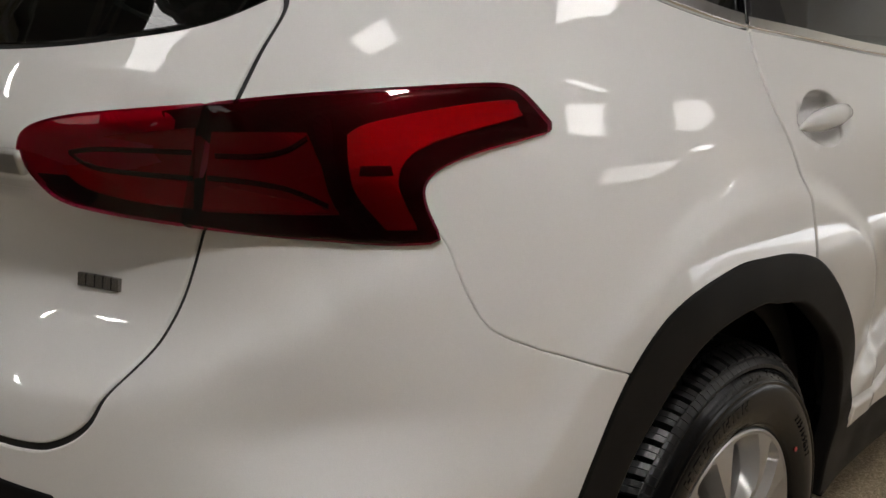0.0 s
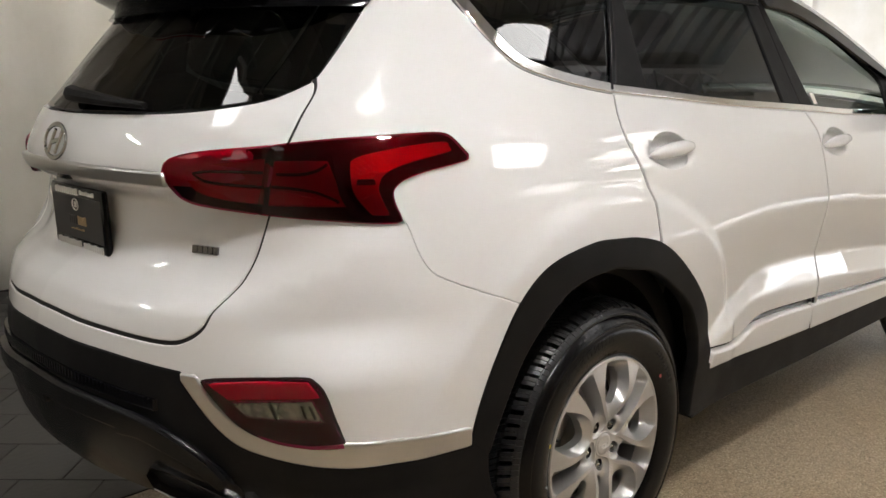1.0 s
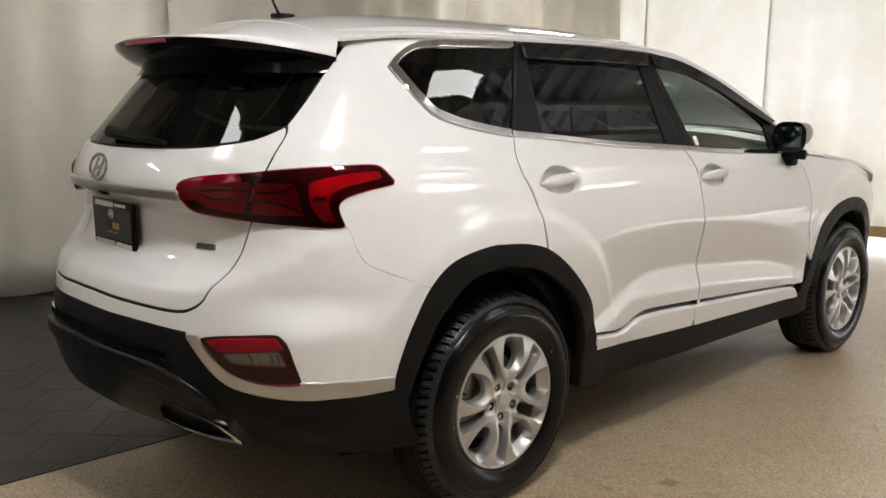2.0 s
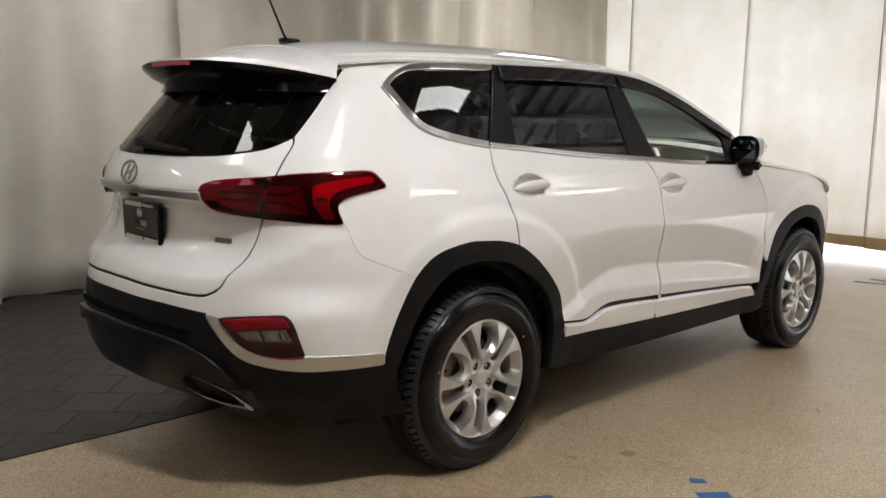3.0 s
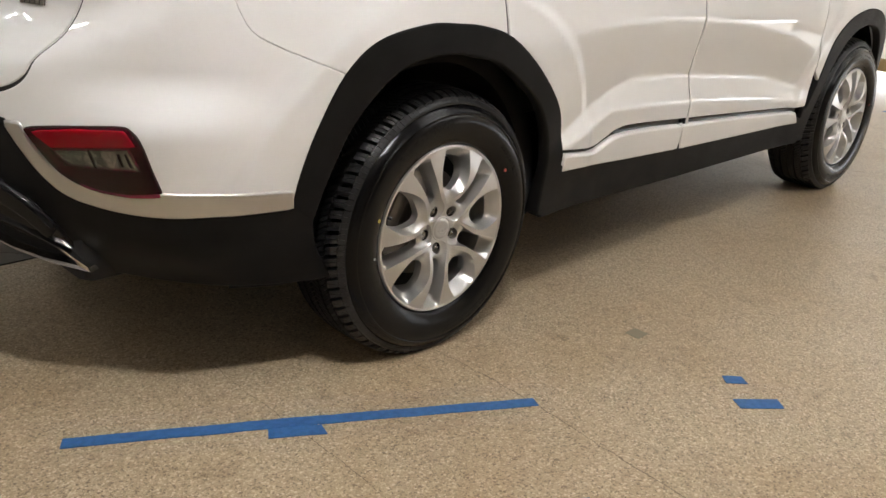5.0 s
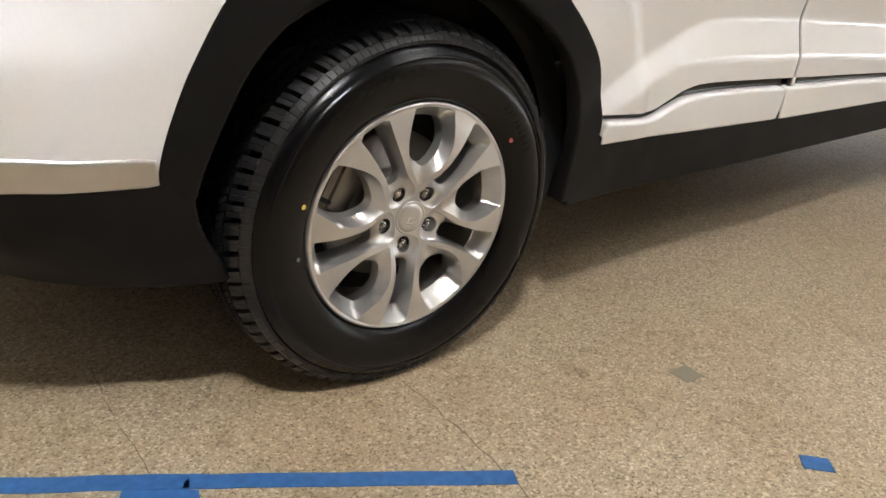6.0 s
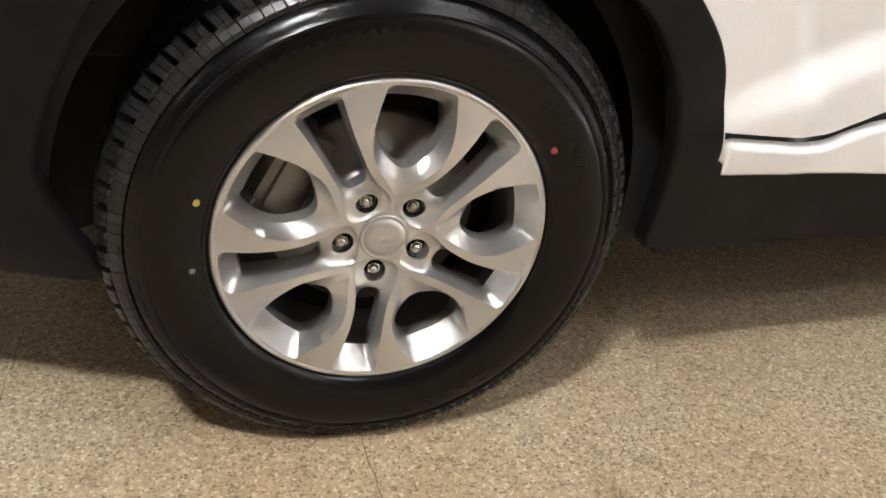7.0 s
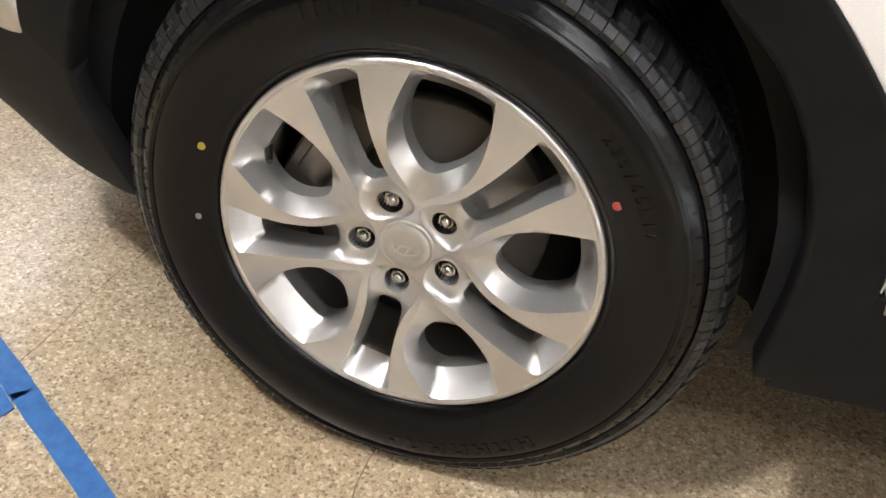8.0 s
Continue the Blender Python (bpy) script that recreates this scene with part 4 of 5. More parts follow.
    shell("clear_lens", f([(.632, .630), (.803, .658), (.826, .611), (.668, .600)]), CLEAR_LENS, fog, skin_both, out=.013, gap=0, depth=.004, step=.02)

# the tailgate's strip, badges and plate
shell("chrome_strip", whole(bow((0, 1.068), (.2, 1.066), (.41, 1.062)) + bow((.412, 1.082), (.2, 1.086), (0, 1.088))), SATIN, tailgate, skin_both, out=.012, gap=0, depth=.03, round_off=.004, label="satin chrome strip between the tail lamps")
part("camera_pod", box(bmesh.new(), (-.965, -.03, 1.045), (-.91, .03, 1.066), .008), GLOSS, tailgate, "small black reversing camera pod")
plate = part("number_plate", box(bmesh.new(), (-.008, -.156, -.078), (.008, .156, .078), .006), GLOSS, tailgate, "black number plate insert in a black frame")
plate.matrix_local = pose(-.925, 0, .948, 0, -2, 0)
CREAM = material("plate_lettering", (.85, .82, .76), .5)[0]
GOLD = material("plate_gold", (.45, .31, .16), .5)[0]
GREY = material("plate_field", (.035, .032, .03), .45)[0]
part("field", box(bmesh.new(), (-.0095, -.142, -.052), (-.006, .142, .052)), GREY, plate, smooth=False)
for lo, hi, mat in (((-.02, .056), (.118, .073), CREAM), ((-.115, .060), (-.03, .070), CREAM), ((-.138, -.074), (-.022, -.057), CREAM), ((-.010, -.074), (.135, -.057), CREAM),
                    ((-.055, -.016), (-.004, .006), GOLD), ((.002, -.016), (.05, .006), GREY), ((-.04, -.03), (.04, -.025), GOLD)):
    bm = bmesh.new()
    n = max(1, round((hi[0] - lo[0]) / .013))
    w = (hi[0] - lo[0]) / n
    for i in range(n):
        box(bm, (-.0115, lo[0] + i * w + .0022, lo[1]), (-.0088, lo[0] + (i + 1) * w - .0022, hi[1] - (.002 if i % 3 else 0)))
    tagged(part("lettering", bm, mat, plate, smooth=False), "row of plain letter bars", kind="stuff")
bm = bmesh.new()
tube(bm, [(-.011, .017 * math.sin(a * math.pi / 12), .033 + .014 * math.cos(a * math.pi / 12)) for a in range(25)], .0015, 6)
box(bm, (-.0115, -.006, .026), (-.009, .006, .04))
part("crest", bm, CREAM, plate)


def badge_oval(parent, m, a, b, thick, mat=CHROME):
    bm = bmesh.new()
    tube(bm, [(0, a * math.cos(k * math.pi / 24), b * math.sin(k * math.pi / 24)) for k in range(49)], thick, 8)
    for s in (1, -1):
        tube(bm, [(0, s * a * .34 + .26 * a, -.70 * b), (0, s * a * .34, 0), (0, s * a * .34 - .26 * a, .70 * b)], thick, 8)
    tube(bm, [(0, -a * .34, .10 * b), (0, a * .34, -.10 * b)], thick, 8)
    for v in bm.verts:
        v.co.x *= .5
    ob = part("badge", bm, mat, parent, "oval chrome badge")
    ob.matrix_local = m
    return ob


badge_oval(tailgate, pose(-.970, 0, 1.136, 0, 12, 0), .062, .040, .0062, material("badge_chrome", (.42, .41, .39), .16, 1)[0])
for u0, u1, z0, z1, n in ((.412, .490, .908, .925, 5), (-.50, -.36, .955, .975, 7)):
    bm = bmesh.new()
    for i in range(n):
        ua, ub = u0 + (u1 - u0) * i / n, u0 + (u1 - u0) * (i + 1) / n
        p, q = Vector(skin_both(ua, z0)), Vector(skin_both(ub, z0))
        d = (q - p).normalized() * .0012
        o = Vector((-.0045, 0, 0))
        a, b = p + d, q - d
        vs = [bm.verts.new(v) for v in (a, b, b + Vector((.002, 0, z1 - z0)), a + Vector((.002, 0, z1 - z0)), a + o, b + o, b + o + Vector((.002, 0, z1 - z0)), a + o + Vector((.002, 0, z1 - z0)))]
        for f in ((4, 5, 6, 7), (0, 4, 7, 3), (1, 5, 6, 2), (3, 7, 6, 2), (0, 4, 5, 1)):
            bm.faces.new([vs[k] for k in f])
    tagged(part("badge_lettering", bm, material("badge_metal", (.30, .29, .28), .25, .9)[0] if n == 5 else CHROME, tailgate, smooth=False), "small metal lettering badge", kind="stuff")

# wiper on the rear window
bm = bmesh.new()
tube(bm, [(*skin_both(-.05 + .36 * t, 1.245 - .022 * t)[:1], *skin_both(-.05 + .36 * t, 1.245 - .022 * t)[1:]) for t in [k / 12 for k in range(13)]], lambda t: .021 - .013 * t, 8)
for v in bm.verts:
    v.co.x -= .022
part("wiper", bm, PLASTIC, tailgate, "black rear wiper")

# brake light in the spoiler
bm = bmesh.new()
rows = [[Vector(lip(-.0045, -.006)(s)), Vector(lip(-.001, -.020)(s))] for s in [-.24 + .48 * k / 16 for k in range(17)]]
for a, b in zip(rows, rows[1:]):
    bm.faces.new([bm.verts.new(v) for v in (a[0], b[0], b[1], a[1])])
bmesh.ops.remove_doubles(bm, verts=bm.verts, dist=.0004)
bmesh.ops.solidify(bm, geom=bm.faces, thickness=-.004)
part("brake_light", bm, RED_MID, spoiler, "slim red high-level brake light")

# aerial
z = roof_at(-.22, 0)[2]
aerial = part("aerial", box(bmesh.new(), (-.30, -.022, z - .01), (-.21, .022, z + .012), .01), GLOSS, car, "black roof aerial with a slanting whip")
bm = bmesh.new()
tube(bm, [(-.27, 0, z + .008), (-.285, 0, z + .03), (-.40, 0, z + .26)], lambda t: .006 - .002 * t, 8)
part("whip", bm, PLASTIC, aerial)

# exhaust tip: a flat tube cut on the slant, thick and bright at its outer end
bm = bmesh.new()
prof = [(.122, .030), (.128, .008), (.104, -.020), (.03, -.034), (-.06, -.036), (-.150, -.026), (-.142, -.016), (-.07, .010), (.02, .027), (.08, .033)]
rings = [[bm.verts.new((.16, a, b)) for a, b in prof]]
for x, g, h, sh in ((0, 1.0, 1.0, 0), (-.003, .985, .96, .0), (-.001, .86, .84, .016), (.14, .78, .66, .018)):
    rings.append([bm.verts.new((x - .10 * (a + .02) * (x < .1), a * g + sh, b * h - .001)) for a, b in prof])
for p, q in zip(rings, rings[1:]):
    for i in range(len(prof)):
        j = (i + 1) % len(prof)
        bm.faces.new((p[i], p[j], q[j], q[i]))
tip = part("exhaust_tip", bm, material("smoked_chrome", (.60, .58, .56), .14, 1)[0], car, "flat slanted chrome exhaust tip", angle=30)
tip.matrix_local = pose(-.922, -.518, .404, 13, 0, 30)
part("bore", box(bmesh.new(), (.055, -.10, -.022), (.12, .115, .02)), DARK, tip, smooth=False)

# door handles and mirrors
for doors, (uc, zc) in ((rear_doors, HANDLES["rear"]), (front_doors, HANDLES["front"])):
    for sgn, door in ((1, doors[0]), (-1, doors[1])):
        n, ring = 17, 10
        verts, faces = [], []
        for i in range(n):
            t = -1 + 2 * i / (n - 1)
            h = .0215 * max(.04, (1 - abs(t) ** 2.6)) ** .6
            c = Vector(skin_both(sgn * (uc + .112 * t), zc + .006 * t))
            lift = .022 * (1 - abs(t) ** 4) + .003
            for k in range(ring):
                a = 2 * math.pi * k / ring
                verts.append(c + Vector((0, -sgn * (lift + .013 * math.cos(a) * (1 - .7 * abs(t) ** 3)), h * math.sin(a) + .25 * lift)))
        for i in range(n - 1):
            for k in range(ring):
                faces.append((i * ring + k, i * ring + (k + 1) % ring, (i + 1) * ring + (k + 1) % ring, (i + 1) * ring + k))
        bm = bmesh.new()
        vs = [bm.verts.new(v) for v in verts]
        for f in faces:
            bm.faces.new([vs[k] for k in f])
        bm.faces.new(vs[:ring])
        bm.faces.new(vs[-ring:])
        part("door_handle", bm, PAINT, door, "white door handle", angle=60)

        def dish(u, z, uc=uc, zc=zc):
            x, y, zz = skin_both(u, z)
            k = max(0.0, 1 - ((abs(u) - uc) / .086) ** 2 - ((z - zc - .004) / .047) ** 2)
            return x, y + (.024 * k ** .7 if u > 0 else -.024 * k ** .7), zz
        shell("finger_cup", cup(uc, zc) if sgn > 0 else mirror(cup(uc, zc)), PAINT, door, dish, gap=-.003, depth=.003, step=.008, round_off=.001, out=-.003)
for s in (1, -1):
    mir = new("wing_mirror")
    mir.parent = front_doors[0 if s > 0 else 1]
    mir.matrix_local = pose(2.0, -s * .832, 1.2)
    tagged(mir, "black and white door mirror")

    def pod(x0, x1, y0, y1, z0, z1, r, mat, name, label="", mir=mir, s=s):
        bm = bmesh.new()
        box(bm, (x0, min(-s * y0, -s * y1), z0), (x1, max(-s * y0, -s * y1), z1))
        for v in bm.verts:
            if v.co.x > (x0 + x1) / 2:
                v.co.y += s * .03 if abs(v.co.y) > (y0 + y1) / 2 else 0
                v.co.z += .02 if v.co.z < (z0 + z1) / 2 else -.02
            elif abs(v.co.y) < (y0 + y1) / 2 and v.co.z > (z0 + z1) / 2:
                v.co.y -= s * .015
        along = [e for e in bm.edges if abs((e.verts[0].co - e.verts[1].co).normalized().x) > .7]
        bmesh.ops.bevel(bm, geom=along, offset=r, segments=6, affect="EDGES", profile=.5, clamp_overlap=True)
        rims = [e for e in bm.edges if len(e.link_faces) == 2 and e.calc_face_angle(0) > .6]
        bmesh.ops.bevel(bm, geom=rims, offset=min(r * .4, .014), segments=3, affect="EDGES", profile=.5, clamp_overlap=True)
        return part(name, bm, mat, mir, label, angle=60)
    pod(-.05, .02, .0, .175, -.068, .078, .052, GLOSS, "housing", "gloss black mirror surround")
    pod(-.005, .09, .012, .180, -.03, .074, .042, PAINT, "cap", "white mirror cap")
    pod(-.02, .08, .04, .165, -.10, -.055, .018, PLASTIC, "base")
    part("glass", box(bmesh.new(), (-.054, min(-s * .022, -s * .155), -.042), (-.0495, max(-s * .022, -s * .155), .055), .002), material("mirror_glass", (.10, .14, .135), .03, 1)[0] if s > 0 else bpy.data.materials["mirror_glass"], mir)
    part("stalk", box(bmesh.new(), (-.01, min(s * .03, -s * .10), -.135), (.06, max(s * .03, -s * .10), -.085), .014), PLASTIC, mir)

# wheel housings, floor pan and cabin
for x in (0, 2.765):
    for s in (1, -1):
        verts, faces = [], []
        n = 32
        for j, (y, r) in enumerate(((.842, .425), (.832, .50), (.60, .50), (.58, .46), (.58, .0))):
            for i in range(n + 1):
                a = -.36 + (math.pi + .72) * i / n
                verts.append((x + (r * 1.0 if math.cos(a) < 0 else r * .94) * math.cos(a), -s * y, max(.288 if y > .7 else .195, .365 + r * math.sin(a)) if r else .365))
        for j in range(4):
            for i in range(n):
                faces.append((j * (n + 1) + i, j * (n + 1) + i + 1, (j + 1) * (n + 1) + i + 1, (j + 1) * (n + 1) + i))
        link_mesh("wheel_housing", verts, faces, DARK, car)
bm = bmesh.new()
box(bm, (-.55, -.56, .24), (3.3, .56, .42), .03)
box(bm, (.50, -.80, .26), (2.25, .80, .44), .03)
box(bm, (-.86, -.62, .30), (-.50, .62, .50), .04)
part("floor_pan", bm, DARK, car)
for s in (1, -1):
    f = (lambda lp: lp) if s > 0 else mirror
    shell("inner_lining", f([(1.72, 1.17), (2.0, .47), (3.70, .44), (3.66, 1.08), (2.6, 1.10)]), CABIN, car, skin_both, out=-.05, gap=0, step=.08)
    shell("inner_lining", f([(.84, 1.54), (.80, 1.28), (.76, .90), (1.0, .90), (1.6, .90), (1.70, 1.22), (1.40, 1.25), (1.14, 1.32), (.97, 1.47)]), CABIN, car, skin_both, out=-.035, gap=0, step=.06)
part("load_floor", box(bmesh.new(), (-.80, -.62, .50), (.10, .62, .80), .03), CABIN, car)
part("dashboard", box(bmesh.new(), (2.05, -.74, .75), (2.55, .74, 1.08), .08), CABIN, car)
shell("headlining", [(-.40, -.95), (-.40, .95), (1.36, .95), (1.36, -.95)], SEAT, car, lambda x, q: (roof_at(x, q)[0], roof_at(x, q)[1], roof_at(x, q)[2] - .035), gap=0, step=.1)


def seat(x, y, w, mat=SEAT):
    st = new("seat")
    st.parent = car
    st.matrix_local = pose(x, y, .50)
    part("cushion", box(bmesh.new(), (-.02, -w / 2, 0), (.50, w / 2, .17), .05), mat, st, angle=60)
    part("backrest", box(bmesh.new(), (-.12, -w / 2, .12), (.02, w / 2, .68), .05, pose(0, 0, 0, 0, -14, 0)), mat, st, angle=60)
    for yy in ((-.25 * w, .25 * w) if w > .8 else (0,)):
        part("headrest", box(bmesh.new(), (-.10, yy - .13, .71), (-.01, yy + .13, .89), .035, pose(0, 0, 0, 0, -12, 0)), mat, st, angle=60)


seat(1.28, -.38, .50)
seat(1.28, .38, .50)
seat(.42, 0, 1.06)
bm = bmesh.new()
tube(bm, [(1.93 + .06 * math.cos(k * math.pi / 12), .38 + .18 * math.sin(k * math.pi / 12), 1.06 + .17 * math.cos(k * math.pi / 12)) for k in range(25)], .015, 8)
box(bm, (1.90, .30, 1.02), (1.98, .46, 1.10), .02)
part("steering_wheel", bm, CABIN, car)

shell("sticker", [(2.778, 1.186), (2.806, 1.184), (2.806, 1.222), (2.778, 1.224)], CREAM, front_doors[0], skin_both, out=-.0075, gap=0, depth=.001, step=.02, round_off=.0003, label="small white paper sticker on the glass")


# ---- wheels ----
def polar(r, deg):
    a = radians(deg)
    return r * math.cos(a), r * math.sin(a)


AXIS = 81.3
# how far the blades stand out, by radius
face_y = spline([(.03, -.0145), (.045, -.0165), (.060, -.0195), (.085, -.028), (.115, -.035), (.145, -.0375), (.18, -.0345), (.205, -.0305), (.2246, -.0275), (.24, -.0265)])


def rim_face():
    """The cast face: bowed spoke blades with hollow facets that fall away to the openings between them."""
    loops, holes = [], []

    def ring(pts, cut):
        (holes if cut else loops).append(pts)

    def opening(a, edge, hole, falls, ends):
        """The blades' edges round an opening, the scoop below them and the hole itself; each is (radius, half angle)."""
        e, h = bow(*edge, n=4), bow(*hole, n=4)
        n = len(e)
        h = [h[round(i * (len(h) - 1) / (n - 1))] for i in range(n)]
        for k, lift in ((0, 0), (.5, .60), (1, 1)):
            row = [(r0 + (r1 - r0) * k, d0 + (d1 - d0) * k) for (r0, d0), (r1, d1) in zip(e, h)]
            r0, d0 = row[0]
            arc = [(polar(r0, a - d0 + 2 * d0 * q / ends), falls(r0) * lift) for q in range(1, ends)]
            ring([(polar(r, a + d), falls(r) * lift) for r, d in row] + [(polar(r, a - d), falls(r) * lift) for r, d in reversed(row)] + arc, k == 1)
    wide_fall = spline([(.05, .006), (.107, .015), (.13, .024), (.16, .031), (.20, .040), (.23, .046)])
    slot_fall = spline([(.04, .012), (.085, .020), (.11, .023), (.15, .029), (.20, .040), (.23, .046)])
    for i in range(5):
        a = AXIS + 72 * i
        opening(a, ((.2235, 11.8), (.208, 13.6), (.194, 15.4), (.167, 18.6), (.148, 20.0), (.130, 20.2), (.112, 18.0), (.094, 13.2), (.077, 6.4), (.064, 1.4)),
                ((.199, 11.2), (.192, 13.4), (.183, 15.0), (.168, 16.4), (.152, 16.6), (.137, 15.2), (.124, 12.0), (.114, 7.6), (.109, 4.0), (.1075, 1.0)), wide_fall, 8)
        b = a + 36
        # the blades' edges run on round the nut, over a sunken floor
        edge = bow((.2235, 8.9), (.205, 8.7), (.185, 8.7), (.16, 9.1), (.135, 10.0), (.115, 11.4), (.100, 13.6), (.09, 16.2), (.08, 20.6), (.07, 26.4), (.060, 31.6), (.052, 32.8), (.045, 28.5), (.0392, 19.5), (.0364, 9.0), (.0358, 2.0), n=4)
        low = bow((.2113, 8.0, .026), (.1975, 8.0, .024), (.18, 8.0, .021), (.1575, 8.3, .018), (.135, 9.0, .016), (.1165, 10.2, .0145), (.100, 12.0, .0125), (.088, 14.8, .0115), (.079, 18.2, .0105), (.070, 22.6, .010), (.061, 26.4, .0095), (.0525, 27.4, .0085), (.0455, 24.0, .0075), (.0400, 15.0, .0065), (.0378, 6.5, .006), (.0374, 1.5, .006), n=4)
        cut = bow((.199, 7.0), (.19, 7.3), (.175, 7.3), (.155, 7.5), (.135, 8.1), (.118, 9.0), (.105, 9.8), (.096, 9.4), (.090, 7.6), (.0875, 4.6), (.0870, 1.6), n=4)
        for row, is_hole in (([(r, d, 0) for r, d in edge], False), (low, False), ([(r, d, slot_fall(r)) for r, d in cut], True)):
            r0, d0, f0 = row[0]
            ring([(polar(r, b + d), f) for r, d, f in row] + [(polar(r, b - d), f) for r, d, f in reversed(row)] + [(polar(r0, b - d0 + d0 * q / 3), f0) for q in range(1, 6)], is_hole)
        c = polar(.05715, b)
        ring([((c[0] + .0182 * math.cos(k * math.pi / 10), c[1] + .0182 * math.sin(k * math.pi / 10)), .0075) for k in range(20)], False)
        ring([((c[0] + .0158 * math.cos(k * math.pi / 10), c[1] + .0158 * math.sin(k * math.pi / 10)), .0085) for k in range(20)], True)
    outer_ring = [(polar(.2252, 2 * k), 0) for k in range(180)]
    inner_ring = [(polar(.0345, 6 * k), 0) for k in range(60)]
    pts, edges, drops, rings = [], [], [], []
    for lp in [outer_ring, inner_ring] + loops + holes:
        k = len(pts)
        pts += [Vector(p) for p, _ in lp]
        drops += [d for _, d in lp]
        edges += [(k + i, k + (i + 1) % len(lp)) for i in range(len(lp))]
        rings.append(list(range(k, k + len(lp))))
    # even points over the blades, so that they bow smoothly
    g = np.array([polar(r, 2.4 * k + (1.2 if i % 2 else 0)) for i, r in enumerate(np.arange(.040, .222, .0045)) for k in range(150)])
    free = np.ones(len(g), bool)
    for lp in loops:
        free &= ~within(g, [p for p, _ in lp])
    g = g[free]
    near = np.full(len(g), 9.0)
    for p in pts:
        near = np.minimum(near, np.hypot(g[:, 0] - p[0], g[:, 1] - p[1]))
    for p in g[near > .0028]:
        pts.append(Vector((float(p[0]), float(p[1]))))
        drops.append(0)
    v, _, f, ov, _, _ = geometry.delaunay_2d_cdt(pts, edges, [], 1, 1e-7)
    drop = [max((drops[o] for o in src), default=0) for src in ov]
    where = {o: i for i, src in enumerate(ov) for o in src}
    cut = [[tuple(p) for p, _ in h] for h in holes] + [[tuple(p) for p, _ in inner_ring]]
    cen = np.array([[sum(v[i][k] for i in t) / 3 for k in (0, 1)] for t in f])
    keep = np.ones(len(f), bool)
    for h in cut:
        keep &= ~within(cen, h)
    bm = bmesh.new()
    vs = [bm.verts.new((p.x, face_y(p.length) + d, p.y)) for p, d in zip(v, drop)]
    for t, k in zip(f, keep):
        if k:
            bm.faces.new([vs[i] for i in t])
    crisp = set()
    for n, (r, lp) in enumerate(zip(rings, [outer_ring, inner_ring] + loops + holes)):
        if n < 2 or n >= 2 + len(loops) or max(d for _, d in lp) == 0:
            crisp |= {frozenset((where[r[i - 1]], where[r[i]])) for i in range(len(r))}
    index = {v: i for i, v in enumerate(vs)}
    for e in bm.edges:
        if frozenset(index[v] for v in e.verts) in crisp:
            e.smooth = False
    for r, lp in zip(rings[2 + len(loops):], holes):
        c = Vector((sum(p[0] for p, _ in lp), sum(p[1] for p, _ in lp))) / len(lp)
        back = []
        for i, (p, d) in zip(r, lp):
            q = vs[where[i]].co
            k = .93 if len(lp) == 20 else .97
            back.append(bm.verts.new((c.x + (q.x - c.x) * k, q.y + (.020 if len(lp) == 20 else .022), c.y + (q.z - c.y) * k)))
        for i in range(len(r)):
            j = (i + 1) % len(r)
            try:
                bm.faces.new((vs[where[r[i]]], vs[where[r[j]]], back[j], back[i]))
            except ValueError:
                pass
    # outer lip and the edge of the cap's seat
    prev = [vs[where[i]] for i in rings[0]]
    for rr, yy in ((.2275, -.0290), (.2308, -.0286), (.2332, -.024), (.2332, -.010)):
        row = [bm.verts.new((*polar(rr, 2 * k)[:1], yy, polar(rr, 2 * k)[1])) for k in range(180)]
        for i in range(180):
            j = (i + 1) % 180
            bm.faces.new((prev[i], prev[j], row[j], row[i]))
        prev = row
    bmesh.ops.triangulate(bm, faces=[f for f in bm.faces if len(f.verts) > 4])
    return bm


def tyre_profile():
    side = bow((.226, -.006), (.231, -.018), (.2365, -.0265), (.243, -.0320), (.257, -.0382), (.275, -.0435), (.292, -.0450), (.306, -.0430), (.3145, -.0395), n=4)
    side += [(.3155, -.0420), (.319, -.0415), (.320, -.0375)] + bow((.322, -.0368), (.331, -.0300), (.338, -.0210), (.345, -.006), (.349, .008), n=4)
    side += bow((.352, .02), (.355, .05), (.356, .083), n=3)
    return side + [(r, .166 - y) for r, y in reversed(side)][1:]


def flattened(verts):
    """Where the tyre bears on the floor it is flat, and bulges a little."""
    return [(x, y, max(z, -.355)) for x, y, z in verts]


